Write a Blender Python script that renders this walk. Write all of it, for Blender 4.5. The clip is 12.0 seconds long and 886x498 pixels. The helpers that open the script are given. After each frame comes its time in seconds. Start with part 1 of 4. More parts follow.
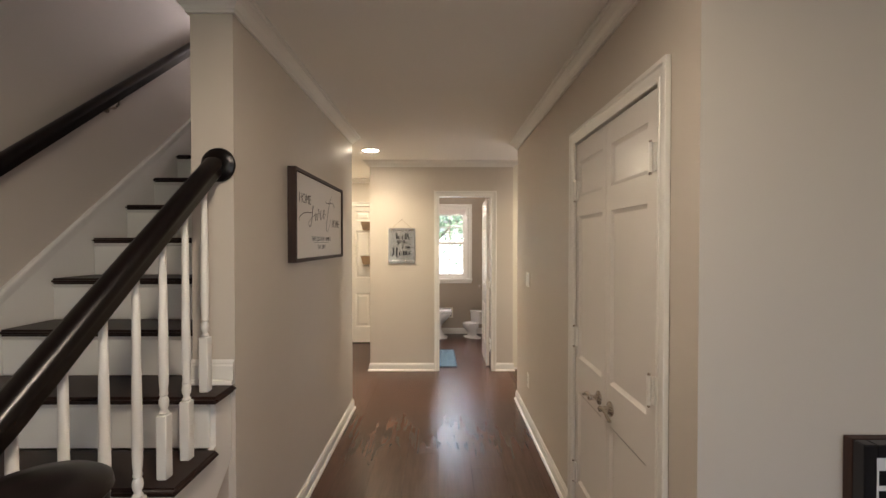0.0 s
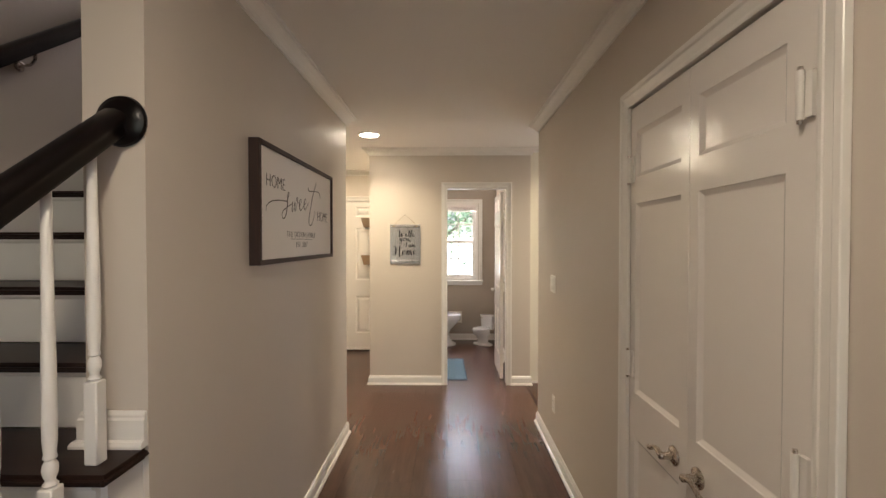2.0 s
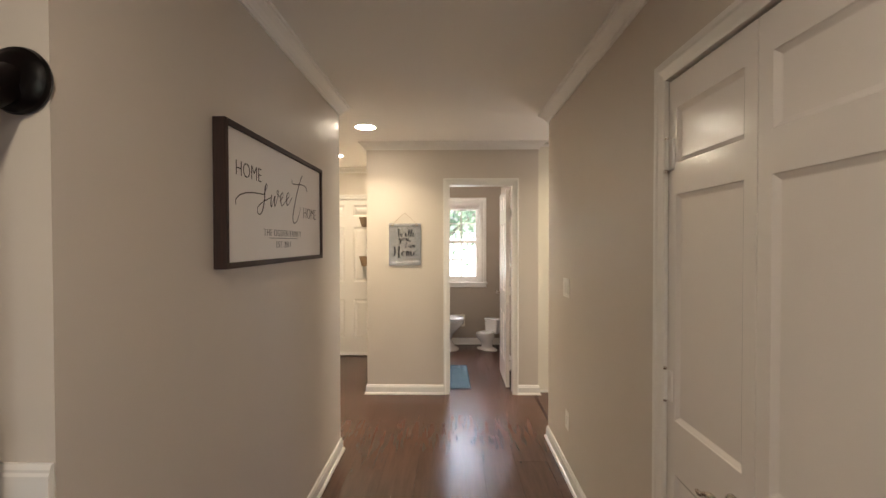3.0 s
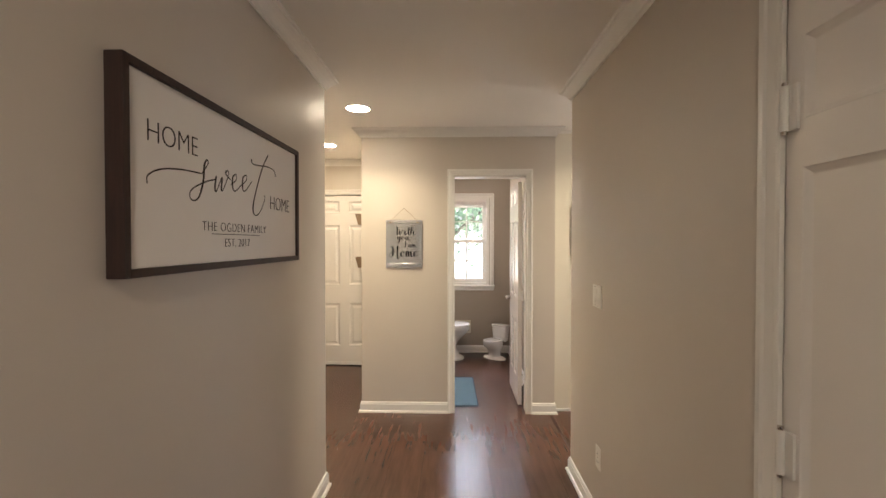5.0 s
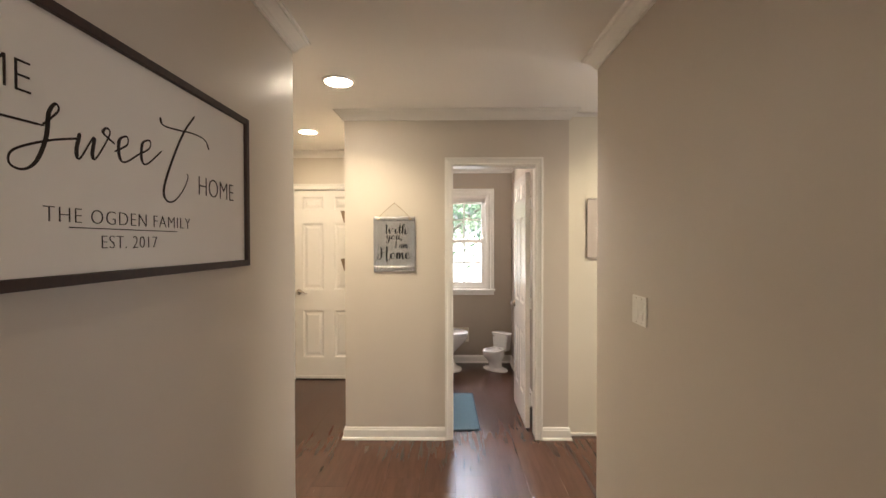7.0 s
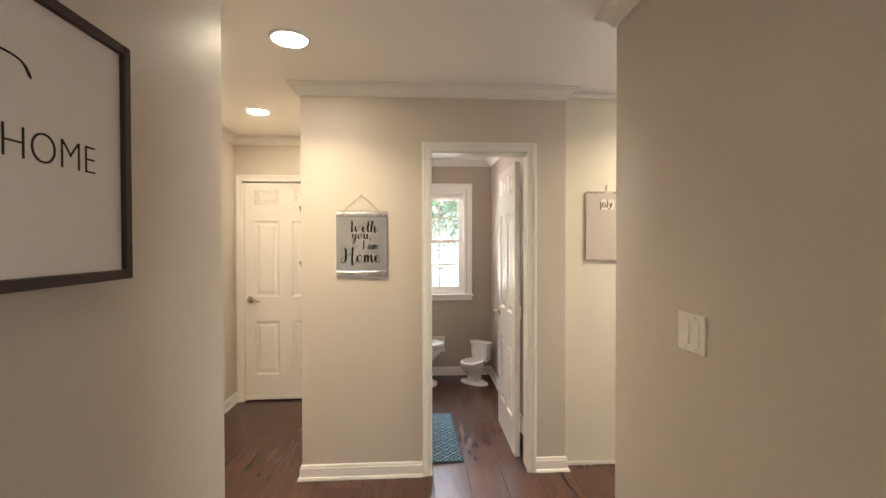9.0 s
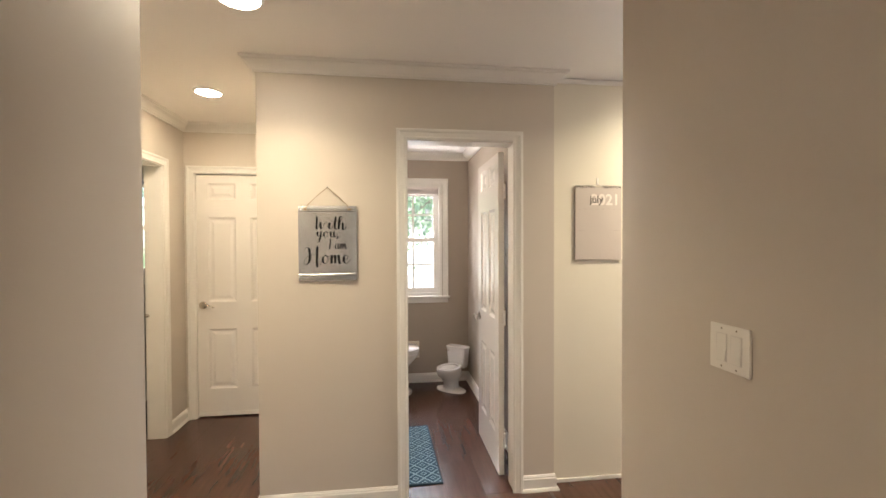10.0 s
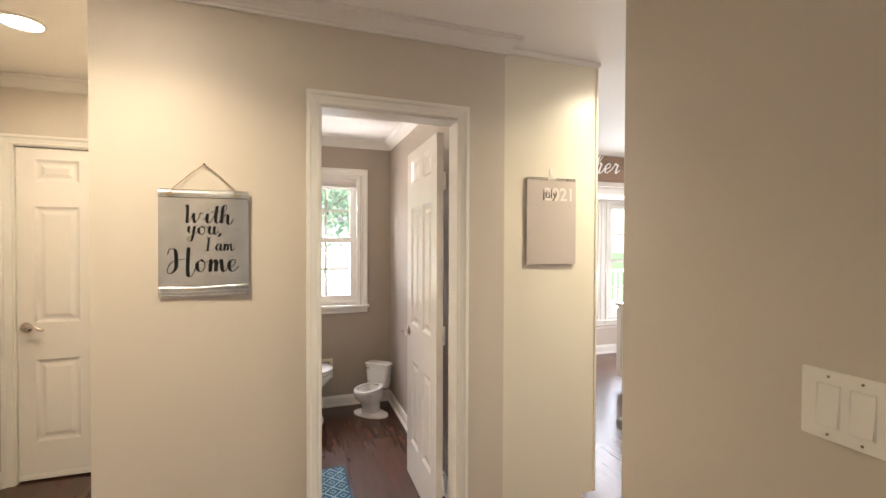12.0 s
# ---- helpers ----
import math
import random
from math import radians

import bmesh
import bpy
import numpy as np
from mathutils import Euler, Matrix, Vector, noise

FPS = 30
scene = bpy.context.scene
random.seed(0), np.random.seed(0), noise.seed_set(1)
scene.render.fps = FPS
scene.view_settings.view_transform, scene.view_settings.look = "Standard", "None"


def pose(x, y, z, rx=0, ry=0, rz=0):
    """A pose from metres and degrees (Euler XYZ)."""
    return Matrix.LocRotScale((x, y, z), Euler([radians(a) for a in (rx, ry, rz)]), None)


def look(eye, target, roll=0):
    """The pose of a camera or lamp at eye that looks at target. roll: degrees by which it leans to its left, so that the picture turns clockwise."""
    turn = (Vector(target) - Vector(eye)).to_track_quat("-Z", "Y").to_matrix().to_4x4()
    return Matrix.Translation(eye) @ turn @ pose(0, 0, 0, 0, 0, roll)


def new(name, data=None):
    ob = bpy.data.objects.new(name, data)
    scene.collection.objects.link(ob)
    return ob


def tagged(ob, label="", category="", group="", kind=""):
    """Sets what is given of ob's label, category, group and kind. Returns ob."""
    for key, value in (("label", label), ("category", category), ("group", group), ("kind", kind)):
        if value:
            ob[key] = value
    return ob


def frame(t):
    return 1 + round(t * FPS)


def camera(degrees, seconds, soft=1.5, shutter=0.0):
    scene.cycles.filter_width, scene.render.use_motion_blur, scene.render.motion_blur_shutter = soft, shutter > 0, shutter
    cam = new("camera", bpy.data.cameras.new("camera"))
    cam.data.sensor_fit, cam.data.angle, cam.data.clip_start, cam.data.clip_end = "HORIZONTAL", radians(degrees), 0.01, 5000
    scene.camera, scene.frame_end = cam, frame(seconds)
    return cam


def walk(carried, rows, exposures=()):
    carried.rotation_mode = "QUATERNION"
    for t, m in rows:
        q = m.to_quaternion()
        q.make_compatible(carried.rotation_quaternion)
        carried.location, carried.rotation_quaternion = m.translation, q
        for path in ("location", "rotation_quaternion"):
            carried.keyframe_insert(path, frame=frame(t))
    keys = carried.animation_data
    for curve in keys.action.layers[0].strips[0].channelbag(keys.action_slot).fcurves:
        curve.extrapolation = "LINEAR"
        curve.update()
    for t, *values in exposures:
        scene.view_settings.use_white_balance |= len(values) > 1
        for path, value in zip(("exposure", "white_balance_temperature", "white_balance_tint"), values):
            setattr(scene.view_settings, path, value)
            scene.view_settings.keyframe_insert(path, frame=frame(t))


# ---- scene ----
cam = camera(91.8, 12.0)
PATH = [
    (0, (0.133, 2.212, 1.495), (0.139, 4.212, 1.465), 0.0),
    (0.5, (0.137, 2.345, 1.492), (0.132, 4.344, 1.459), 0.0),
    (1, (0.131, 2.485, 1.483), (0.114, 4.485, 1.451), 0.0),
    (1.5, (0.12, 2.63, 1.486), (0.099, 4.63, 1.452), 0.1),
    (2, (0.118, 2.765, 1.483), (0.092, 4.764, 1.449), -0.0),
    (2.5, (0.114, 2.898, 1.477), (0.085, 4.898, 1.445), -0.1),
    (3, (0.117, 3.04, 1.477), (0.08, 5.039, 1.446), -0.1),
    (5, (0.104, 3.514, 1.47), (0.05, 5.514, 1.439), 0.0),
    (5.5, (0.094, 3.629, 1.472), (0.045, 5.628, 1.442), -0.1),
    (6, (0.094, 3.752, 1.467), (0.052, 5.751, 1.437), -0.1),
    (6.5, (0.083, 3.886, 1.466), (0.053, 5.886, 1.436), -0.1),
    (8.5, (0.021, 4.379, 1.469), (0.057, 6.378, 1.442), -0.1),
    (9, (0.005, 4.508, 1.465), (0.131, 6.503, 1.437), -0.1),
    (9.5, (-0.011, 4.64, 1.465), (0.185, 6.63, 1.431), -0.2),
    (10, (-0.013, 4.79, 1.462), (0.248, 6.773, 1.429), -0.2),
    (10.5, (-0.009, 4.94, 1.461), (0.317, 6.913, 1.43), -0.0),
    (11, (-0.013, 5.078, 1.459), (0.392, 7.037, 1.428), -0.1),
    (11.5, (-0.012, 5.207, 1.46), (0.497, 7.141, 1.429), 0.1),
    (12, (-0.004, 5.325, 1.46), (0.651, 7.214, 1.432), 0.2),
]
walk(cam, [(t, look(eye, target, roll)) for t, eye, target, roll in PATH])

# ---- world, sun, large lights ----
LAMP_WARM = (1.0, 0.855, 0.61)
FOYER_FILL_TINT = (1.0, 0.84, 0.68)
DAY = (0.98, 0.92, 1.14)
world = bpy.data.worlds.new("world")
scene.world = world
world.use_nodes = True
sky = world.node_tree.nodes.new("ShaderNodeTexSky")
sky.sky_type, sky.sun_disc = "NISHITA", False
sky.sun_elevation, sky.sun_rotation = radians(52), radians(200)
background = world.node_tree.nodes["Background"]
background.inputs["Strength"].default_value = 0.07
world.node_tree.links.new(sky.outputs[0], background.inputs["Color"])


def lamp(name, kind, m, energy, color, size=0.1, size_y=None, label=""):
    data = bpy.data.lights.new(name, kind)
    data.energy, data.color = energy, color
    if kind == "AREA":
        data.shape = "RECTANGLE" if size_y else "DISK"
        data.size = size
        if size_y:
            data.size_y = size_y
    ob = new(name, data)
    ob.matrix_world = m
    return tagged(ob, kind="structure")


sun = lamp("sun", "SUN", look((0, 0, 10), (0.9, 2.6, 6.2)), 2.0, (1.0, 0.95, 0.87))
sun.data.angle = radians(0.5)
hall_lamp = lamp("hall_lamp", "AREA", look((-0.59, 6.60, 2.428), (-0.59, 6.601, 0)), 1.6, LAMP_WARM, 0.15)
corridor_lamp = lamp("corridor_lamp", "AREA", look((-1.15, 7.757, 2.428), (-1.15, 7.758, 0)), 1.15, LAMP_WARM, 0.14)
kitchen_lamp = lamp("kitchen_lamp", "AREA", look((1.87, 6.74, 2.428), (1.87, 6.741, 0)), 2.9, LAMP_WARM, 0.15)
kitchen_lamp.data.spread = radians(148)
hall_lamp.data.spread = radians(128)
# Added lamp out of view, brightening the closet doors and near hall.
foyer_fill = lamp("foyer_fill", "AREA", look((-0.05, 2.85, 2.428), (-0.05, 2.851, 0)), 1.65, FOYER_FILL_TINT, 0.15)
bath_day = lamp("bath_window_daylight", "AREA", look((-0.3, 10.5, 2.85), (0.5, 8.1, 1.3)), 24.0, (0.90, 0.93, 1.08), 1.8, 0.9)
# Added lamp below the sill, out of view, imitating light bounced off the ground.
bath_bounce = lamp("bath_bounce_fill", "AREA", look((-0.45, 10.0, 0.25), (0.7, 8.0, 1.7)), 15.0, (1.0, 0.94, 0.93), 1.5, 0.7)
# No fixture here: unseen lamp added to brighten the open bathroom door.
bath_fill = lamp("bath_door_fill", "AREA", look((-0.48, 8.25, 1.98), (0.7, 8.0, 1.35)), 1.7, (1.0, 0.86, 0.72), 0.12, 0.5)
foyer_day = lamp("foyer_daylight", "AREA", look((2.0, -0.93, 1.2), (1.2, 0.3, 3.2)), 3.3, DAY, 1.6, 1.7)
kitchen_day = lamp("kitchen_daylight", "AREA", look((5.13, 7.2, 1.5), (0, 7.2, 1.4)), 7.5, (0.97, 0.95, 1.0), 1.8, 1.2)
# No window stands here: added lamp over the landing brightens the stairwell wall.
stair_fill = lamp("stair_wall_fill", "AREA", look((-1.15, 7.12, 3.9), (-1.55, 4, 2.6)), 3.6, (1.0, 0.89, 0.90), 0.8, 1.2)
bay_day = lamp("bay_daylight", "AREA", look((4.0, 9.93, 1.25), (3.0, 6.0, 0.2)), 9.0, (0.93, 0.96, 1.06), 1.5, 1.4)
scene.view_settings.exposure = 3.0

# ---- materials ----
def material(name, color, rough=0.5, metal=0.0, vary=0.04, scale=3.0, bump=0.0, bump_scale=200.0, coat=0.0, fine=0.0, gloss=0.5):
    m = bpy.data.materials.new(name)
    m.use_nodes = True
    nt = m.node_tree
    b = nt.nodes["Principled BSDF"]
    b.inputs["Metallic"].default_value = metal
    b.inputs["Coat Weight"].default_value = coat
    b.inputs["Specular IOR Level"].default_value = gloss
    b.inputs["Coat Roughness"].default_value = 0.12
    geo = nt.nodes.new("ShaderNodeNewGeometry")
    n1 = nt.nodes.new("ShaderNodeTexNoise")
    n1.inputs["Scale"].default_value = scale
    n1.inputs["Detail"].default_value = 5
    nt.links.new(geo.outputs["Position"], n1.inputs["Vector"])
    ramp = nt.nodes.new("ShaderNodeMix")
    ramp.data_type = "RGBA"
    ramp.inputs["A"].default_value = (*[c * (1 - vary) for c in color], 1)
    ramp.inputs["B"].default_value = (*[min(1, c * (1 + vary)) for c in color], 1)
    nt.links.new(n1.outputs["Fac"], ramp.inputs["Factor"])
    nt.links.new(ramp.outputs["Result"], b.inputs["Base Color"])
    r = nt.nodes.new("ShaderNodeMapRange")
    r.inputs["To Min"].default_value = max(0.02, rough * 0.88)
    r.inputs["To Max"].default_value = min(1, rough * 1.12)
    n2 = nt.nodes.new("ShaderNodeTexNoise")
    n2.inputs["Scale"].default_value = scale * 7
    n2.inputs["Detail"].default_value = 3
    nt.links.new(geo.outputs["Position"], n2.inputs["Vector"])
    nt.links.new(n2.outputs["Fac"], r.inputs["Value"])
    nt.links.new(r.outputs["Result"], b.inputs["Roughness"])
    if bump:
        n3 = nt.nodes.new("ShaderNodeTexNoise")
        n3.inputs["Scale"].default_value = bump_scale
        n3.inputs["Detail"].default_value = 2
        nt.links.new(geo.outputs["Position"], n3.inputs["Vector"])
        bp = nt.nodes.new("ShaderNodeBump")
        bp.inputs["Strength"].default_value = bump
        bp.inputs["Distance"].default_value = 0.001
        nt.links.new(n3.outputs["Fac"], bp.inputs["Height"])
        nt.links.new(bp.outputs["Normal"], b.inputs["Normal"])
    return m


def wood(name, dark, light, rough=0.3, axis=1, stretch=14.0, scale=4.0, per_piece=0.35, coat=0.0, gloss=0.5, relief=0.25, detail=8, twist=0.6):
    """Grain runs along the axis (0 x, 1 y, 2 z); every piece has its own tone."""
    m = bpy.data.materials.new(name)
    m.use_nodes = True
    nt = m.node_tree
    b = nt.nodes["Principled BSDF"]
    b.inputs["Coat Weight"].default_value = coat
    b.inputs["Specular IOR Level"].default_value = gloss
    b.inputs["Coat Roughness"].default_value = 0.15
    geo = nt.nodes.new("ShaderNodeNewGeometry")
    info = nt.nodes.new("ShaderNodeObjectInfo")
    add = nt.nodes.new("ShaderNodeVectorMath")
    add.operation = "MULTIPLY_ADD"
    nt.links.new(info.outputs["Random"], add.inputs[0])
    add.inputs[1].default_value = (17.0, 23.0, 11.0)
    nt.links.new(geo.outputs["Position"], add.inputs[2])
    mp = nt.nodes.new("ShaderNodeMapping")
    sc = [stretch] * 3
    sc[axis] = 1.0
    mp.inputs["Scale"].default_value = sc
    nt.links.new(add.outputs[0], mp.inputs["Vector"])
    n1 = nt.nodes.new("ShaderNodeTexNoise")
    n1.inputs["Scale"].default_value = scale
    n1.inputs["Detail"].default_value = detail
    n1.inputs["Roughness"].default_value = 0.62
    n1.inputs["Distortion"].default_value = twist
    nt.links.new(mp.outputs[0], n1.inputs["Vector"])
    n2 = nt.nodes.new("ShaderNodeTexNoise")
    n2.inputs["Scale"].default_value = 1.7
    n2.inputs["Detail"].default_value = 3
    nt.links.new(add.outputs[0], n2.inputs["Vector"])
    mixf = nt.nodes.new("ShaderNodeMath")
    mixf.operation = "MULTIPLY_ADD"
    nt.links.new(info.outputs["Random"], mixf.inputs[0])
    mixf.inputs[1].default_value = per_piece
    nt.links.new(n1.outputs["Fac"], mixf.inputs[2])
    mf2 = nt.nodes.new("ShaderNodeMath")
    mf2.operation = "MULTIPLY_ADD"
    nt.links.new(n2.outputs["Fac"], mf2.inputs[0])
    mf2.inputs[1].default_value = 0.35
    nt.links.new(mixf.outputs[0], mf2.inputs[2])
    r = nt.nodes.new("ShaderNodeValToRGB")
    r.color_ramp.elements[0].position = 0.42
    r.color_ramp.elements[0].color = (*dark, 1)
    r.color_ramp.elements[1].position = 0.98
    r.color_ramp.elements[1].color = (*light, 1)
    nt.links.new(mf2.outputs[0], r.inputs[0])
    nt.links.new(r.outputs[0], b.inputs["Base Color"])
    mr = nt.nodes.new("ShaderNodeMapRange")
    mr.inputs["To Min"].default_value = rough * 0.92
    mr.inputs["To Max"].default_value = rough * 1.10
    nt.links.new(n1.outputs["Fac"], mr.inputs["Value"])
    nt.links.new(mr.outputs[0], b.inputs["Roughness"])
    bp = nt.nodes.new("ShaderNodeBump")
    bp.inputs["Strength"].default_value = relief
    bp.inputs["Distance"].default_value = 0.0008
    nt.links.new(n1.outputs["Fac"], bp.inputs["Height"])
    nt.links.new(bp.outputs["Normal"], b.inputs["Normal"])
    return m


def emitter(name, color, strength):
    m = bpy.data.materials.new(name)
    m.use_nodes = True
    b = m.node_tree.nodes["Principled BSDF"]
    b.inputs["Base Color"].default_value = (0.8, 0.8, 0.8, 1)
    b.inputs["Emission Color"].default_value = (*color, 1)
    b.inputs["Emission Strength"].default_value = strength
    return m


def glass(name):
    m = bpy.data.materials.new(name)
    m.use_nodes = True
    b = m.node_tree.nodes["Principled BSDF"]
    b.inputs["Base Color"].default_value = (0.97, 0.99, 0.98, 1)
    b.inputs["Roughness"].default_value = 0.0
    b.inputs["Transmission Weight"].default_value = 1.0
    b.inputs["IOR"].default_value = 1.45
    return m


WALL = material("greige_wall_paint", (0.605, 0.54, 0.468), 0.50, vary=0.03, scale=1.3, bump=0.25, bump_scale=260)
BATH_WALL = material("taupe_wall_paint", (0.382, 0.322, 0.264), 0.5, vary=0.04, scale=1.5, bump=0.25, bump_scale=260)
CEIL = material("ceiling_paint", (0.87, 0.835, 0.79), 0.7, vary=0.02, scale=1.0, bump=0.3, bump_scale=180)
TRIM = material("white_trim_paint", (0.80, 0.77, 0.72), 0.30, vary=0.02, scale=4, bump=0.04, bump_scale=90)
DOOR = material("white_door_paint", (0.81, 0.765, 0.715), 0.19, vary=0.025, scale=3, bump=0.08, bump_scale=70)
PANEL = material("cream_cabinet_paint", (0.74, 0.69, 0.58), 0.30, vary=0.03, scale=2, bump=0.2, bump_scale=120)
PLANK = wood("dark_brown_floor_wood", (0.050, 0.0225, 0.0148), (0.096, 0.044, 0.0285), 0.26, axis=1, stretch=10, scale=3.0, per_piece=0.20, relief=0.02, detail=5, twist=0.15)
SEAM = material("floor_seam", (0.012, 0.007, 0.005), 0.6)
TREAD = wood("dark_stained_tread_wood", (0.006, 0.003, 0.0025), (0.028, 0.014, 0.010), 0.42, axis=0, stretch=12, scale=3.5, per_piece=0.2, gloss=0.25)
RAIL = wood("black_brown_rail_wood", (0.002, 0.0012, 0.0011), (0.006, 0.0032, 0.0028), 0.3, axis=1, stretch=10, scale=3, per_piece=0.1, gloss=0.28)
FRAME = wood("dark_walnut_frame_wood", (0.014, 0.006, 0.0045), (0.050, 0.021, 0.014), 0.6, axis=2, stretch=14, scale=5, per_piece=0.2)
RUSTIC = wood("rustic_sign_wood", (0.05, 0.025, 0.014), (0.26, 0.15, 0.09), 0.6, axis=0, stretch=12, scale=5, per_piece=0.3)
CANVAS = material("warm_white_print", (0.85, 0.81, 0.765), 0.6, vary=0.02, scale=8, bump=0.1, bump_scale=400)
INK = material("brown_black_ink", (0.028, 0.018, 0.013), 0.6, gloss=0.25)
BLACK = material("black_lacquer", (0.012, 0.011, 0.012), 0.3)
BLACK_INK = material("black_ink", (0.009, 0.008, 0.008), 0.6, gloss=0.15)
WHITE_INK = material("white_ink", (0.85, 0.83, 0.80), 0.6)
NICKEL = material("satin_nickel", (0.56, 0.50, 0.44), 0.27, metal=1.0, vary=0.03, scale=30)
ZINC = material("galvanized_metal", (0.66, 0.66, 0.67), 0.25, metal=0.95, vary=0.20, scale=14, bump=0.15, bump_scale=60)
ROPE = material("jute_rope", (0.36, 0.26, 0.16), 0.9, vary=0.25, scale=150, bump=0.8, bump_scale=700)
PAPER = material("taupe_calendar_paper", (0.50, 0.44, 0.40), 0.7, vary=0.015, scale=5)
PORCELAIN = material("white_porcelain", (0.82, 0.81, 0.80), 0.10, vary=0.01, scale=4, coat=0.3)
PLASTIC = material("white_plastic", (0.86, 0.83, 0.77), 0.30, vary=0.01, scale=6)
STONE = material("grey_countertop", (0.12, 0.125, 0.13), 0.22, vary=0.35, scale=60)
GLASS = glass("window_glass")
SHADE = material("white_shade_fabric", (0.80, 0.77, 0.74), 0.8, vary=0.03, scale=10)
nt = SHADE.node_tree
through_light = nt.nodes.new("ShaderNodeBsdfTranslucent")
through_light.inputs["Color"].default_value = (0.85, 0.78, 0.74, 1)
mix = nt.nodes.new("ShaderNodeMixShader")
nt.links.new(nt.nodes["Principled BSDF"].outputs[0], mix.inputs[1])
nt.links.new(through_light.outputs[0], mix.inputs[2])
nt.links.new(mix.outputs[0], nt.nodes["Material Output"].inputs["Surface"])
LENS = emitter("lamp_lens", (1.0, 0.86, 0.66), 14.0)
GRASS = material("lawn", (0.12, 0.17, 0.07), 0.9, vary=0.35, scale=2.5, bump=1.0, bump_scale=40)
SIDING = material("white_siding", (0.74, 0.74, 0.74), 0.7, vary=0.03, scale=2)
ROOF = material("grey_roof_shingles", (0.13, 0.125, 0.12), 0.9, vary=0.3, scale=6)
# Leaf green is paled to carry the glare of the bright window view.
LEAF = material("glare_paled_leaves", (0.30, 0.42, 0.27), 0.6, vary=0.45, scale=1.4)
PALE_INK = material("pale_calendar_ink", (0.72, 0.66, 0.61), 0.7)
PAPER_LINE = material("faint_printed_line", (0.36, 0.31, 0.28), 0.7)
BARK = material("grey_brown_bark", (0.27, 0.23, 0.19), 0.9, vary=0.35, scale=9, bump=1.0, bump_scale=30)
CONCRETE = material("pale_driveway", (0.55, 0.53, 0.50), 0.85, vary=0.1, scale=2, bump=0.5, bump_scale=60)
BASKET = wood("brown_wicker", (0.09, 0.055, 0.03), (0.26, 0.17, 0.10), 0.8, axis=0, stretch=6, scale=20, per_piece=0.1)


# ---- mesh helpers ----
def part(name, bm, mat, parent=None, label="", smooth=False, kind=""):
    bmesh.ops.recalc_face_normals(bm, faces=bm.faces)
    me = bpy.data.meshes.new(name)
    bm.to_mesh(me)
    bm.free()
    me.materials.append(mat)
    if smooth:
        me.polygons.foreach_set("use_smooth", [True] * len(me.polygons))
        me.set_sharp_from_angle(angle=radians(38))
    ob = new(name, me)
    if parent:
        ob.parent = parent
    return tagged(ob, label=label, kind=kind)


def thing(name, m, label, category, group=""):
    ob = new(name)
    ob.empty_display_size = 0.1
    ob.matrix_world = m
    return tagged(ob, label, category, group)


def structure(name, bm, mat, label=""):
    return part(name, bm, mat, None, label, kind="structure")


def box(bm, lo, hi, bevel=0.0, segs=2):
    c = [(a + b) / 2 for a, b in zip(lo, hi)]
    s = [abs(b - a) for a, b in zip(lo, hi)]
    r = bmesh.ops.create_cube(bm, size=1, matrix=Matrix.Translation(c) @ Matrix.Diagonal((*s, 1)))
    if bevel:
        vs = set(r["verts"])
        es = [e for e in bm.edges if e.verts[0] in vs and e.verts[1] in vs]
        bmesh.ops.bevel(bm, geom=es, offset=bevel, segments=segs, affect="EDGES", clamp_overlap=True)
    return bm


def boxes(*items, bevel=0.0):
    bm = bmesh.new()
    for lo, hi in items:
        box(bm, lo, hi, bevel)
    return bm


def one_box(lo, hi, bevel=0.0, segs=2):
    return box(bmesh.new(), lo, hi, bevel, segs)


def sweep(bm, path, n, profile, closed=False):
    """Carries a closed profile (side, along n) down a flat path with mitred corners; side is travel x n."""
    path, n = [Vector(p) for p in path], Vector(n)
    rings = []
    for i, p in enumerate(path):
        before = path[i] - path[i - 1] if i or closed else None
        after = path[(i + 1) % len(path)] - p if i < len(path) - 1 or closed else None
        sides = [d.normalized().cross(n) for d in (before, after) if d is not None]
        if len(sides) == 2:
            s = (sides[0] + sides[1]) / max(0.05, 1 + sides[0].dot(sides[1]))
        else:
            s = sides[0]
        rings.append([bm.verts.new(p + s * a + n * b) for a, b in profile])
    k = len(profile)
    pairs = list(zip(rings, rings[1:])) + ([(rings[-1], rings[0])] if closed else [])
    for r0, r1 in pairs:
        for j in range(k):
            bm.faces.new((r0[j], r0[(j + 1) % k], r1[(j + 1) % k], r1[j]))
    if not closed:
        bm.faces.new(rings[0])
        bm.faces.new(rings[-1][::-1])
    return bm


def tube(bm, pts, radius, n=10, caps=True, flat=1.0):
    """A round bar through points; radius may be a list. flat squeezes it in height."""
    pts = [Vector(p) for p in pts]
    rs = radius if isinstance(radius, (list, tuple)) else [radius] * len(pts)
    rings = []
    ref = Vector((0, 0, 1))
    for i, p in enumerate(pts):
        t = (pts[min(i + 1, len(pts) - 1)] - pts[max(i - 1, 0)]).normalized()
        if abs(t.dot(ref)) > 0.95:
            ref = Vector((1, 0, 0))
        u = t.cross(ref).normalized()
        v = u.cross(t).normalized()
        rings.append([bm.verts.new(p + (u * math.cos(a) + v * math.sin(a) * flat) * rs[i]) for a in [2 * math.pi * j / n for j in range(n)]])
    for r0, r1 in zip(rings, rings[1:]):
        for j in range(n):
            bm.faces.new((r0[j], r0[(j + 1) % n], r1[(j + 1) % n], r1[j]))
    if caps:
        bm.faces.new(rings[0][::-1])
        bm.faces.new(rings[-1])
    return bm


def lathe(bm, rings, n=24, m=Matrix(), close=True):
    """Turned shape about z: rings of (radius, z)."""
    rows = [[bm.verts.new(m @ Vector((r * math.cos(2 * math.pi * j / n), r * math.sin(2 * math.pi * j / n), z))) for j in range(n)] for r, z in rings]
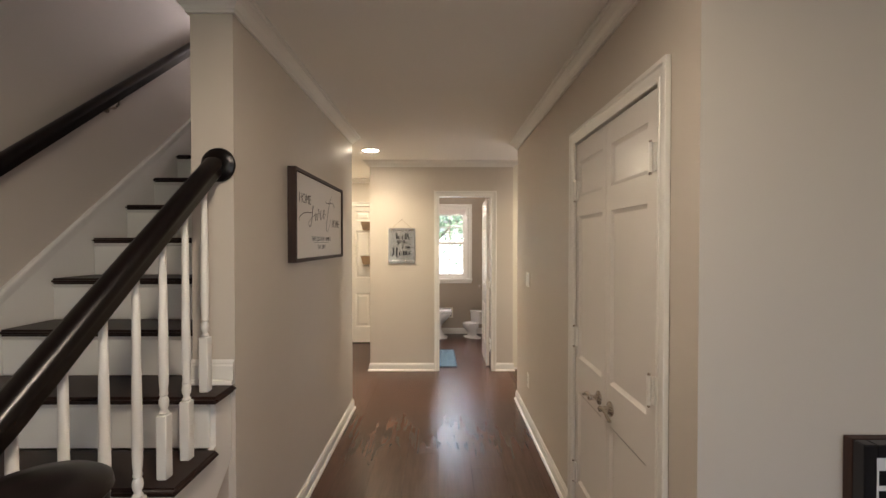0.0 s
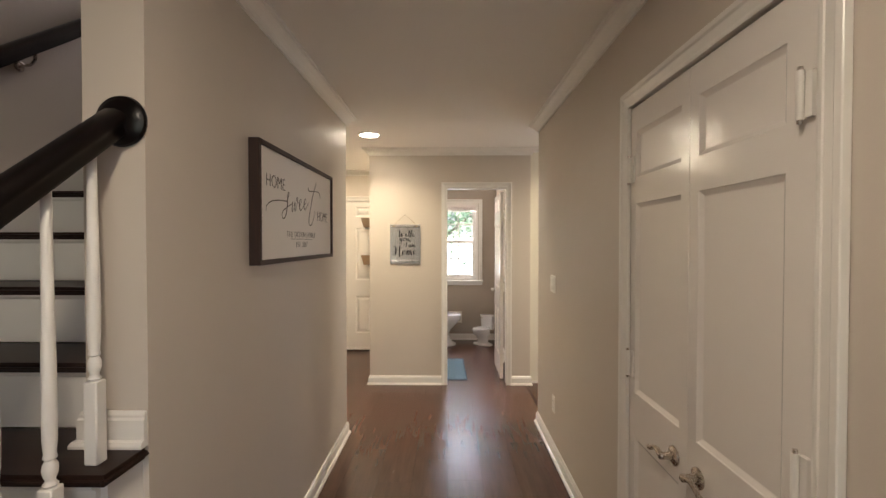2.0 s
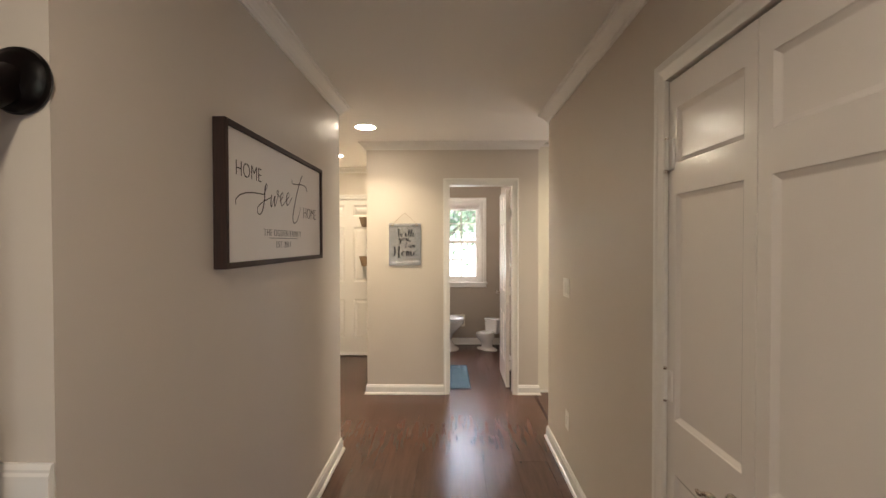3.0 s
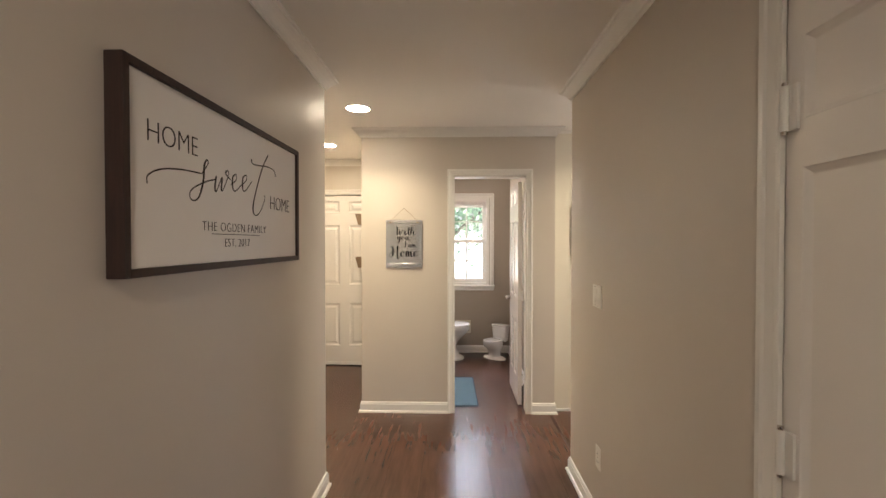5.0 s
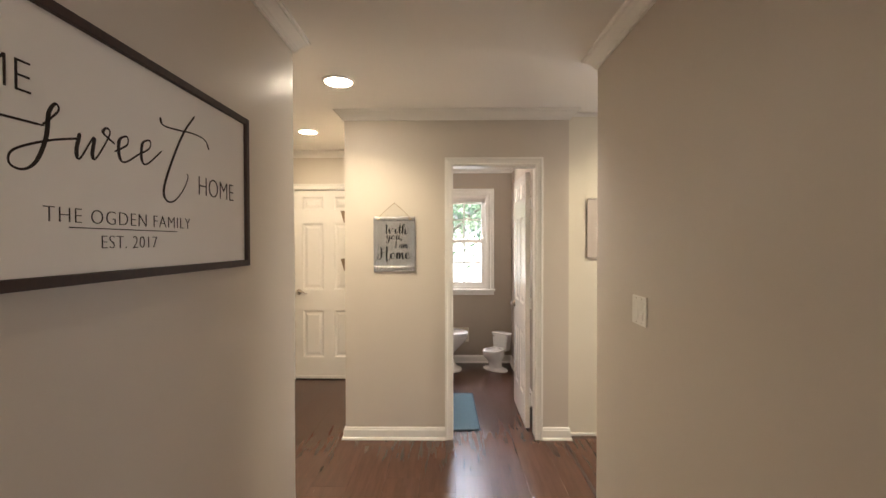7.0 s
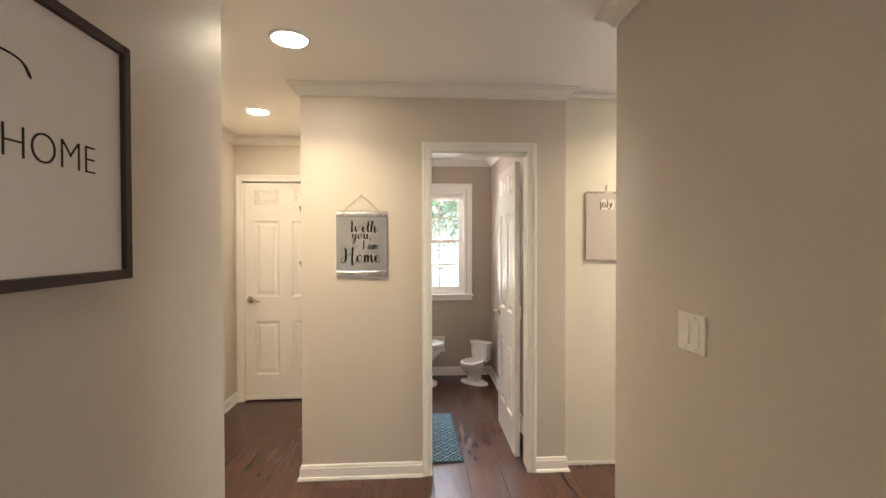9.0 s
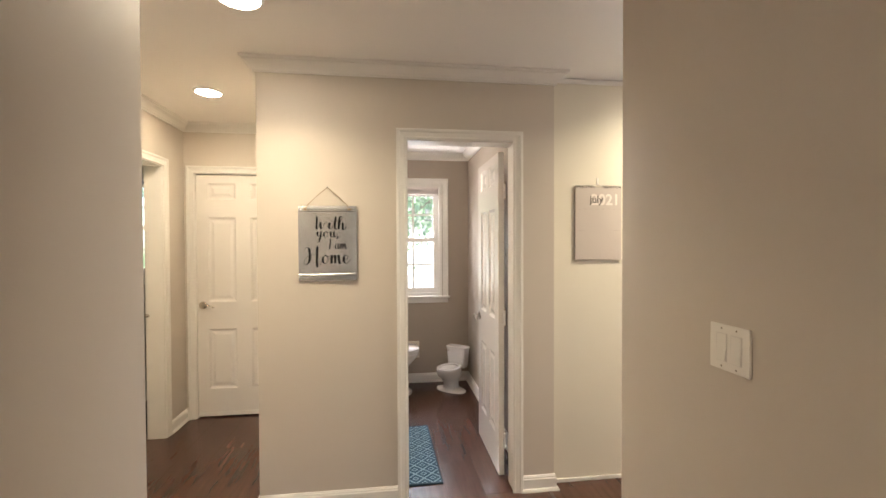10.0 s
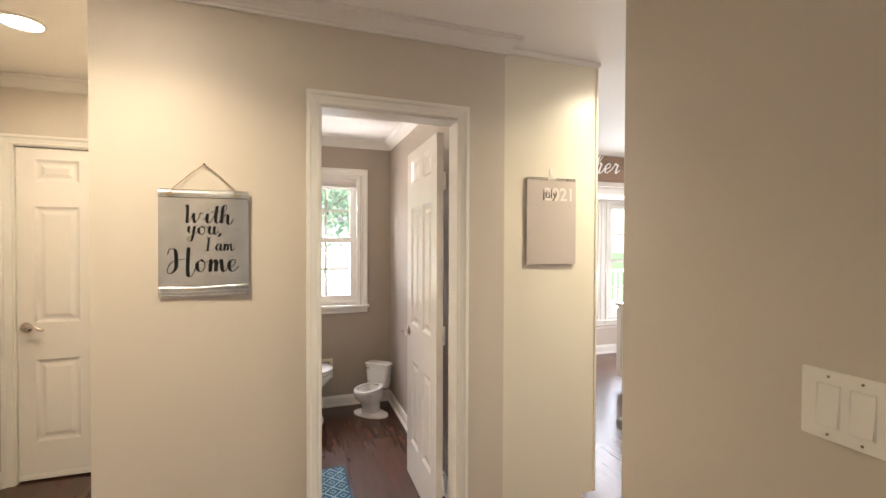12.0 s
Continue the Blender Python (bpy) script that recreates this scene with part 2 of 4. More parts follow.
    for r0, r1 in zip(rows, rows[1:]):
        for j in range(n):
            bm.faces.new((r0[j], r0[(j + 1) % n], r1[(j + 1) % n], r1[j]))
    if close:
        bm.faces.new(rows[0][::-1])
        bm.faces.new(rows[-1])
    return bm


def loft(bm, rings, n=28, power=2.0, close=True):
    """Stacked rounded outlines: (cx, cy, z, rx, ry)."""
    rows = []
    for cx, cy, z, rx, ry in rings:
        row = []
        for j in range(n):
            a = 2 * math.pi * j / n
            c, s = math.cos(a), math.sin(a)
            row.append(bm.verts.new((cx + rx * math.copysign(abs(c) ** (2 / power), c), cy + ry * math.copysign(abs(s) ** (2 / power), s), z)))
        rows.append(row)
    for r0, r1 in zip(rows, rows[1:]):
        for j in range(n):
            bm.faces.new((r0[j], r0[(j + 1) % n], r1[(j + 1) % n], r1[j]))
    if close:
        bm.faces.new(rows[0][::-1])
        bm.faces.new(rows[-1])
    return bm


def prism(bm, poly, axis, a, b):
    """A polygon in the two other axes, drawn out along one axis from a to b."""
    def at(p, w):
        q = list(p)
        q.insert(axis, w)
        return q
    lo = [bm.verts.new(at(p, a)) for p in poly]
    hi = [bm.verts.new(at(p, b)) for p in poly]
    k = len(poly)
    for j in range(k):
        bm.faces.new((lo[j], lo[(j + 1) % k], hi[(j + 1) % k], hi[j]))
    bm.faces.new(lo[::-1])
    bm.faces.new(hi)
    return bm


def text_mesh(name, body, size, m, mat, parent, shear=0.0, offset=0.0, depth=0.0006, align="CENTER", space=1.0, label=""):
    cu = bpy.data.curves.new(name, "FONT")
    cu.body, cu.size, cu.shear, cu.offset, cu.extrude, cu.align_x, cu.space_character = body, size, shear, offset, depth, align, space
    cu.resolution_u = 4
    tmp = bpy.data.objects.new(name, cu)
    scene.collection.objects.link(tmp)
    me = bpy.data.meshes.new_from_object(tmp.evaluated_get(bpy.context.evaluated_depsgraph_get()))
    bpy.data.objects.remove(tmp)
    me.name = name
    me.materials.clear()
    me.materials.append(mat)
    me.transform(m)
    ob = new(name, me)
    ob.parent = parent
    return tagged(ob, label=label)


X, Y, Z = Vector((1, 0, 0)), Vector((0, 1, 0)), Vector((0, 0, 1))
HEIGHT = 2.44

# ---- walls ----
WT = 4.95
structure("wall_stair_side", boxes(((-0.83, 3.87, 0), (-0.667, 5.94, WT)), ((-0.83, 5.94, 0), (-0.667, 6.05, HEIGHT))), WALL, "greige painted wall between hall and stairs")
structure("wall_stair_outer", one_box((-1.80, -1.0, 0), (-1.69, 7.2, WT)), WALL, "greige painted stairwell wall")
structure("wall_under_stairs", one_box((-1.69, 5.94, 0), (-0.83, 6.05, HEIGHT)), WALL, "greige painted corridor wall under the stairs")
structure("wall_corridor_west", boxes(((-1.78, 6.05, 0), (-1.66, 7.50, HEIGHT)), ((-1.78, 8.222, 0), (-1.66, 8.57, HEIGHT)), ((-1.78, 7.50, 2.03), (-1.66, 8.222, HEIGHT))), WALL, "greige painted corridor wall with a doorway")
structure("wall_closet", boxes(((-1.82, 8.57, 0), (-1.575, 8.68, HEIGHT)), ((-0.855, 8.57, 0), (-0.70, 8.68, HEIGHT)), ((-1.575, 8.57, 2.03), (-0.855, 8.68, HEIGHT))), WALL, "greige painted corridor end wall with a doorway")
structure("wall_hall_end", boxes(((-0.70, 7.2, 0), (0.105, 7.31, HEIGHT)), ((0.718, 7.2, 0), (0.96, 7.31, HEIGHT)), ((0.105, 7.2, 2.03), (0.718, 7.31, HEIGHT))), WALL, "greige painted hall end wall with a bathroom doorway")
structure("wall_bath_west", one_box((-0.70, 7.31, 0), (-0.58, 9.25, HEIGHT)), WALL, "painted wall between corridor and bathroom")
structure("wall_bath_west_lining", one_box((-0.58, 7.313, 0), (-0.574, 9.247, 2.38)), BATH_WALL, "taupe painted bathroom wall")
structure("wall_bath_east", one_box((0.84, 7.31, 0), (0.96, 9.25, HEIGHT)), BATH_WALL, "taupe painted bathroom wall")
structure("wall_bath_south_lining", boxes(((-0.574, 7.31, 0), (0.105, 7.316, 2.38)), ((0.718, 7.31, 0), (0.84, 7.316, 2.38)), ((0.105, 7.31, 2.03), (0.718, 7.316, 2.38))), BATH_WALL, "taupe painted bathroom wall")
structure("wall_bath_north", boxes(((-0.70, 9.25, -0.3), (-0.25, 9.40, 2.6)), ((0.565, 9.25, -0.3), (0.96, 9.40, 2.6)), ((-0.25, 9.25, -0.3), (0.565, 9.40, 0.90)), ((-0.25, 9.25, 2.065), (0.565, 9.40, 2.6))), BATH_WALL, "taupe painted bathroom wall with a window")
structure("wall_back_room_north", boxes(((-4.7, 9.07, -0.3), (-3.0, 9.22, 2.6)), ((-2.0, 9.07, -0.3), (-0.70, 9.22, 2.6)), ((-0.705, 9.22, -0.3), (-0.70, 9.40, 2.6)), ((-3.0, 9.07, -0.3), (-2.0, 9.22, 1.15)), ((-3.0, 9.07, 2.05), (-2.0, 9.22, 2.6))), WALL, "painted outer wall with a window")
structure("wall_back_room_west", one_box((-4.85, 6.0, -0.3), (-4.7, 9.22, 2.6)), WALL)
structure("wall_back_room_south", one_box((-4.7, 6.05, 0), (-1.78, 6.2, HEIGHT)), WALL)
structure("wall_hall_east", boxes(((0.85, 3.405, 0), (0.96, 3.608, HEIGHT)), ((0.85, 4.518, 0), (0.96, 6.275, HEIGHT)), ((0.85, 3.608, 2.022), (0.96, 4.518, HEIGHT))), WALL, "greige painted hall wall with a double closet doorway")
structure("wall_foyer_north", one_box((0.96, 3.405, 0), (4.0, 3.52, HEIGHT)), WALL, "greige painted foyer wall")
# Unseen walls added to stop kitchen light leaking through the closet door gaps.
structure("wall_closet_light_stop", boxes(((1.55, 3.52, 0), (1.65, 4.9, HEIGHT)), ((0.96, 4.8, 0), (1.55, 4.9, HEIGHT))), WALL)
structure("wall_foyer_east", one_box((4.0, -1.0, 0), (4.12, 3.52, HEIGHT)), WALL)
structure("wall_foyer_south", boxes(((-1.8, -1.12, 0), (0.3, -1.0, WT)), ((2.1, -1.12, 0), (4.12, -1.0, WT)), ((0.3, -1.12, 0), (2.1, -1.0, 0.35)), ((0.3, -1.12, 2.25), (2.1, -1.0, WT))), WALL)
structure("wall_upper_east", one_box((-0.83, -1.0, 2.66), (-0.73, 3.87, WT)), WALL)
structure("wall_upper_north", one_box((-1.8, 7.2, 2.66), (-0.66, 7.3, WT)), WALL)
structure("wall_upper_landing", one_box((-0.76, 5.94, 2.66), (-0.667, 7.2, WT)), WALL)
structure("wall_kitchen_east", boxes(((5.2, 3.52, -0.3), (5.35, 6.3, 2.6)), ((5.2, 8.1, -0.3), (5.35, 10.15, 2.6)), ((5.2, 6.3, -0.3), (5.35, 8.1, 0.9)), ((5.2, 6.3, 2.1), (5.35, 8.1, 2.6))), WALL)
structure("wall_kitchen_south", one_box((1.65, 4.9, 0), (5.2, 5.0, HEIGHT)), WALL)
structure("wall_kitchen_north", boxes(((0.96, 9.07, -0.3), (2.9, 9.22, 2.6)), ((2.9, 9.28, 2.10), (5.2, 9.40, 2.6)), ((2.78, 9.22, -0.3), (2.9, 10.15, 2.6))), WALL, "painted kitchen wall with a header over the bay")
structure("wall_bay", boxes(((2.9, 10.0, -0.3), (3.2, 10.15, 2.6)), ((3.82, 10.0, 0.45), (3.96, 10.15, 2.0)), ((3.2, 10.0, -0.3), (5.2, 10.15, 0.45)), ((3.2, 10.0, 2.0), (5.2, 10.15, 2.6)), ((4.9, 10.0, 0.45), (5.2, 10.15, 2.0))), WALL, "painted bay wall with two windows")

# ---- ceilings ----
structure("ceiling_hall", boxes(((-0.667, 3.88, HEIGHT), (5.35, 9.25, 2.66)), ((-1.82, 6.05, HEIGHT), (-0.667, 9.07, 2.66)), ((-0.83, -1.0, HEIGHT), (4.12, 3.88, 2.66)), ((0.96, 9.25, HEIGHT), (5.35, 10.0, 2.66))), CEIL, "flat off-white painted ceiling")
structure("ceiling_bath", one_box((-0.574, 7.316, 2.38), (0.84, 9.25, 2.43)), CEIL, "flat white bathroom ceiling")
structure("ceiling_back_room", one_box((-4.85, 6.05, HEIGHT), (-1.82, 9.22, 2.66)), CEIL)
structure("ceiling_upper", one_box((-1.8, -1.12, WT), (-0.6, 7.3, WT + 0.1)), CEIL)
structure("landing", one_box((-1.69, 5.84, 2.45), (-0.83, 7.2, 2.66)), TREAD)

# ---- crown, baseboard and casing ----
CROWN = ((0, 0), (0.011, 0), (0.013, 0.010), (0.018, 0.013), (0.022, 0.022), (0.034, 0.036), (0.048, 0.046), (0.055, 0.050), (0.056, 0.057), (0.066, 0.059), (0.068, 0.0695), (0, 0.0695))
BASE = ((0, 0), (0.026, 0), (0.026, 0.007), (0.022, 0.016), (0.0135, 0.019), (0.0135, 0.070), (0.010, 0.076), (0.010, 0.082), (0.005, 0.091), (0, 0.092))
CASE = ((0, 0), (0, 0.010), (0.006, 0.012), (0.012, 0.012), (0.014, 0.009), (0.036, 0.013), (0.042, 0.018), (0.055, 0.018), (0.057, 0.016), (0.057, 0))


def run(name, path, z, profile, label=""):
    bm = sweep(bmesh.new(), [(x, y, z) for x, y in path], Z, profile)
    return structure(name, bm, TRIM, label)


run("crown_moulding", [(-0.83, 4.05), (-0.83, 3.87), (-0.667, 3.87), (-0.667, 6.05), (-1.66, 6.05), (-1.66, 8.57), (-0.70, 8.57), (-0.70, 7.2), (0.96, 7.2), (0.96, 7.266)], 2.37, CROWN, "white stepped crown moulding under the ceiling")
run("crown_moulding", [(0.96, 6.275), (0.85, 6.275), (0.85, 3.405), (4.0, 3.405)], 2.37, CROWN, "white stepped crown moulding under the ceiling")
run("crown_moulding", [(-0.574, 7.4), (-0.574, 9.25), (0.84, 9.25), (0.84, 7.316), (0.0, 7.316)], 2.31, CROWN, "white crown moulding in the bathroom")
run("baseboard", [(-0.667, 3.89), (-0.667, 6.05), (-1.66, 6.05), (-1.66, 7.435)], 0, BASE, "white baseboard with shoe moulding")
run("baseboard", [(-1.66, 8.285), (-1.66, 8.57), (-1.637, 8.57)], 0, BASE, "white baseboard with shoe moulding")
run("baseboard", [(-0.793, 8.57), (-0.70, 8.57), (-0.70, 7.2), (0.045, 7.2)], 0, BASE, "white baseboard with shoe moulding")
run("baseboard", [(0.765, 7.2), (0.96, 7.2), (0.96, 7.266)], 0, BASE, "white baseboard with shoe moulding")
run("baseboard", [(0.96, 6.275), (0.85, 6.275), (0.85, 4.605)], 0, BASE, "white baseboard with shoe moulding")
run("baseboard", [(0.85, 3.54), (0.85, 3.405), (4.0, 3.405)], 0, BASE, "white baseboard with shoe moulding")
run("baseboard", [(-0.574, 7.4), (-0.574, 9.25), (0.84, 9.25), (0.84, 7.42)], 0, BASE, "white baseboard with shoe moulding")
run("baseboard", [(3.0, 10.0), (5.2, 10.0)], 0, [(a, b * 1.25) for a, b in BASE], "white baseboard with shoe moulding")
run("chair_rail", [(3.0, 10.0), (5.2, 10.0)], 0.335, ((0, 0), (0.012, 0), (0.016, 0.030), (0.034, 0.044), (0.034, 0.056), (0, 0.056)), "white moulded rail under the bay windows")


def casing(name, p0, p1, top, n, z0=0.0, closed=False, label="white moulded door casing", width=1.0):
    p0, p1, n = Vector(p0), Vector(p1), Vector(n)
    if (p1 - p0).normalized().dot(Z.cross(n)) < 0:
        p0, p1 = p1, p0
    a, b = p1 + Z * z0, p0 + Z * z0
    path = [a, p1 + Z * top, p0 + Z * top, b]
    return structure(name, sweep(bmesh.new(), path, n, [(u * width, v) for u, v in CASE], closed), TRIM, label)


def jamb(name, lo, hi, top, axis, t=0.018):
    """A lining of the opening, t thick, with a stop."""
    (x0, y0), (x1, y1) = lo, hi
    if axis == 0:
        items = [((x0, y0, 0), (x0 + t, y1, top)), ((x1 - t, y0, 0), (x1, y1, top)), ((x0 + t, y0, top - t), (x1 - t, y1, top))]
    else:
        items = [((x0, y0, 0), (x1, y0 + t, top)), ((x0, y1 - t, 0), (x1, y1, top)), ((x0, y0 + t, top - t), (x1, y1 - t, top))]
    return structure(name, boxes(*items), TRIM, "white door frame")


jamb("door_frame", (0.09, 7.197), (0.733, 7.319), 2.045, 0, 0.0155)
casing("door_casing", (0.100, 7.197, 0), (0.711, 7.197, 0), 2.036, -Y)
casing("door_casing", (0.100, 7.319, 0), (0.722, 7.319, 0), 2.036, Y)
jamb("door_frame", (-1.59, 8.567), (-0.84, 8.683), 2.045, 0, 0.0155)
casing("door_casing", (-1.58, 8.567, 0), (-0.85, 8.567, 0), 2.036, -Y)
jamb("door_frame", (-1.783, 7.485), (-1.657, 8.235), 2.045, 1, 0.0155)
casing("door_casing", (-1.657, 7.495, 0), (-1.657, 8.227, 0), 2.036, X)
jamb("door_frame", (0.847, 3.598), (0.963, 4.528), 2.034, 1, 0.0155)
casing("door_casing", (0.847, 3.618, 0), (0.847, 4.504, 0), 2.018, -X, width=1.12)


# ---- doors ----
def panel_door(name, m, w, h, cols, rows, label, stile=0.10, mid=0.09, thick=0.035, raised=True, last=None):
    """Local x along the width from the hinge, z up, y through the thickness from 0 to thick; rows are (z0, z1) of the panels."""
    door = thing(name, m, label, "door")
    last = stile if last is None else last
    pw = (w - stile - last - (cols - 1) * mid) / cols
    spans = [(stile + i * (pw + mid), stile + i * (pw + mid) + pw) for i in range(cols)]
    bm = boxes(((0, 0, 0), (stile, thick, h)), ((w - last, 0, 0), (w, thick, h)))
    zs = [0] + [z for r in rows for z in r] + [h]
    for z0, z1 in zip(zs[::2], zs[1::2]):
        box(bm, (stile, 0, z0), (w - last, thick, z1))
    for (a, b), (c, d) in zip(spans, spans[1:]):
        for z0, z1 in rows:
            box(bm, (b, 0, z0), (c, thick, z1))
    part("door_leaf", bm, DOOR, door)
    for x0, x1 in spans:
        for z0, z1 in rows:
            pb = bmesh.new()
            steps = [(0, 0.0005), (0.003, 0.003), (0.014, 0.009), (0.017, 0.010)]
            if raised:
                steps += [(0.028, 0.010), (0.050, 0.0035)]
            for side in (0, 1):
                ring = None
                for inset, depth in steps:
                    y = depth if side == 0 else thick - depth
                    now = [pb.verts.new(p) for p in ((x0 + inset, y, z0 + inset), (x1 - inset, y, z0 + inset), (x1 - inset, y, z1 - inset), (x0 + inset, y, z1 - inset))]
                    if ring:
                        for j in range(4):
                            pb.faces.new((ring[j], ring[(j + 1) % 4], now[(j + 1) % 4], now[j]))
                    ring = now
                pb.faces.new(ring)
            part("panel", pb, DOOR, door)
    return door


def lever(parent, x, z, side, reach, thick=0.035):
    """A lever handle on the face y = 0 (side -1) or y = thick (side 1); reach -1 or 1 along x."""
    y0 = 0 if side < 0 else thick
    handle = part("handle", lathe(bmesh.new(), [(0.0, 0), (0.030, 0), (0.032, 0.003), (0.031, 0.007), (0.024, 0.011), (0.013, 0.014), (0.0115, 0.030), (0.012, 0.048), (0.010, 0.052), (0.0, 0.052)][1:-1], 24,
                  Matrix.Translation((x, y0, z)) @ Matrix.Rotation(radians(90 if side < 0 else -90), 4, "X")), NICKEL, parent, "satin nickel lever handle", smooth=True)
    pts = []
    for i in range(9):
        s = i / 8
        pts.append((x + reach * (s * 0.105 - 0.004), y0 + side * (0.046 - 0.004 * s), z + 0.010 * math.sin(s * math.pi * 1.7) * (0.6 + s)))
    part("lever", tube(bmesh.new(), pts, [0.0105, 0.0105, 0.0095, 0.0085, 0.008, 0.0078, 0.0078, 0.0075, 0.005], 10), NICKEL, handle, smooth=True)
    return handle


def hinge(parent, x, y, z, h=0.09, r=0.007, plate=None):
    hg = part("hinge", tube(bmesh.new(), [(x, y, z - h / 2), (x, y, z + h / 2)], r, 10), TRIM, parent, "white painted hinge", smooth=True)
    part("pin", tube(bmesh.new(), [(x, y, z - h / 2 - 0.008), (x, y, z - h / 2), ], r * 0.7, 8), NICKEL, hg)
    part("pin", tube(bmesh.new(), [(x, y, z + h / 2), (x, y, z + h / 2 + 0.008)], r * 0.7, 8), NICKEL, hg)
    if plate:
        part("hinge_plate", one_box(*plate), TRIM, hg)
    return hg


SIX = ((0.23, 0.73), (0.955, 1.66), (1.81, 1.945))
bath_door = panel_door("bathroom_door", pose(0.706, 7.368, 0.012, 0, 0, 89.6), 0.60, 2.0, 2, SIX, "white six-panel door standing open into the bathroom", 0.095, 0.08)
lever(bath_door, 0.545, 0.905, 1, -1)
lever(bath_door, 0.545, 0.905, -1, -1)
for hz in (0.22, 0.98, 1.76):
    hinge(bath_door, -0.006, -0.004, hz, plate=((-0.024, 0.001, hz - 0.044), (-0.0005, 0.005, hz + 0.044)))

closet_door = panel_door("corridor_closet_door", pose(-1.572, 8.585, 0.012), 0.714, 2.012, 2, SIX, "white six-panel closet door, closed, at the corridor end", 0.087, 0.116, last=0.067)
part("door_sweep", one_box((0.004, -0.006, 0.0), (0.710, -0.0006, 0.035), 0.002), TRIM, closet_door)
lever(closet_door, 0.045, 0.93, -1, 1)
side_door = panel_door("side_room_door", pose(-1.745, 7.506, 0.012, 0, 0, 93.4), 0.703, 2.005, 2, SIX, "white six-panel side room door standing slightly ajar", 0.10, 0.10)
lever(side_door, 0.650, 0.92, -1, -1)
TALL3 = ((0.22, 0.70), (0.877, 1.620), (1.723, 1.902))
far_leaf = panel_door("hall_closet_door", pose(0.852, 4.5075, 0.012, 0, 0, -90), 0.4205, 1.999, 1, TALL3, "white three-panel leaf of the hall double closet, closed", 0.049, 0, 0.035, False, 0.046)
lever(far_leaf, 0.352, 0.777, -1, -1)
near_leaf = panel_door("hall_closet_door", pose(0.852, 4.084, 0.012, 0, 0, -90), 0.462, 1.999, 1, TALL3, "white three-panel leaf of the hall double closet beside the foyer corner", 0.046, 0, 0.035, False, 0.090)
lever(near_leaf, 0.062, 0.777, -1, 1)
for ob in (far_leaf, near_leaf):
    ob["group"] = "hall closet doors"
for hz in (0.26, 0.985, 1.755):
    hinge(far_leaf, 0.010, -0.012, hz, 0.10, 0.009, ((0.014, -0.007, hz - 0.05), (0.040, -0.0008, hz + 0.05)))
for hz in (0.985, 1.768):
    hinge(near_leaf, 0.432, -0.020, hz, 0.100, 0.0075, ((0.430, -0.012, hz - 0.046), (0.452, -0.001, hz + 0.046)))


# ---- windows ----
def double_hung(name, x0, x1, z0, z1, y, depth, lights, label, blind=0.0, apron=True):
    """A double hung window in a wall from y to y + depth, with lights across and two rows a sash."""
    win = thing(name, pose((x0 + x1) / 2, y, z0), label, "window")
    win["kind"] = "structure"
    w, h = x1 - x0, z1 - z0
    hw = w / 2
    part("window_frame", boxes(((-hw, 0.0, 0), (-hw + 0.03, depth, h)), ((hw - 0.03, 0.0, 0), (hw, depth, h)), ((-hw + 0.03, 0.0, h - 0.03), (hw - 0.03, depth, h)), ((-hw + 0.03, 0.03, 0), (hw - 0.03, depth, 0.03))), TRIM, win)
    midz = h * 0.5
    for k, (a, b, yy) in enumerate(((0.03, midz + 0.02, 0.045), (midz - 0.02, h - 0.03, 0.085))):
        sash = part("sash", boxes(((-hw + 0.03, yy, a), (-hw + 0.085, yy + 0.035, b)), ((hw - 0.085, yy, a), (hw - 0.03, yy + 0.035, b)), ((-hw + 0.085, yy, a), (hw - 0.085, yy + 0.035, a + (0.05 if k == 0 else 0.038))), ((-hw + 0.085, yy, b - 0.038), (hw - 0.085, yy + 0.035, b))), TRIM, win)
        part("pane", one_box((-hw + 0.08, yy + 0.015, a + 0.03), (hw - 0.08, yy + 0.019, b - 0.03)), GLASS, sash).visible_shadow = False
        ga, gb = a + (0.05 if k == 0 else 0.038), b - 0.038
        gw = (w - 0.17) / lights
        bars = bmesh.new()
        for i in range(1, lights):
            xx = -hw + 0.085 + i * gw
            box(bars, (xx - 0.009, yy + 0.006, ga), (xx + 0.009, yy + 0.012, gb))
        for i in range(lights):
            xx = -hw + 0.085 + i * gw
            box(bars, (xx + 0.009, yy + 0.006, (ga + gb) / 2 - 0.009), (xx + gw - 0.009, yy + 0.012, (ga + gb) / 2 + 0.009))
        part("muntin", bars, TRIM, sash)
    part("window_sill", one_box((-hw - 0.075, -0.045, -0.022), (hw + 0.075, 0.03, 0.0), 0.004), TRIM, win)
    if apron:
        part("apron", one_box((-hw - 0.06, -0.018, -0.07), (hw + 0.06, -0.001, -0.022), 0.002), TRIM, win)
    if blind:
        shade = part("roller_shade", one_box((-hw + 0.035, 0.004, h - 0.03 - 0.028), (hw - 0.035, 0.042, h - 0.031), 0.003), SHADE, win)
        n = int(blind / 0.008)
        bm = bmesh.new()
        for i in range(n):
            zt = h - 0.06 - i * 0.008
            box(bm, (-hw + 0.038, 0.008 + 0.002 * (i % 2), zt - 0.0068), (hw - 0.038, 0.036, zt))
        part("slats", bm, SHADE, shade)
        part("bottom_rail", one_box((-hw + 0.036, 0.008, h - 0.065 - n * 0.008 - 0.016), (hw - 0.036, 0.036, h - 0.065 - n * 0.008), 0.003), SHADE, shade)
    return win


double_hung("window_1", -0.25, 0.565, 0.90, 2.065, 9.25, 0.14, 3, "white double hung bathroom window with grilles and a raised shade", 0.055)
casing("window_casing", (-0.255, 9.247, 0), (0.570, 9.247, 0), 2.063, -Y, 0.902, label="white moulded window casing")
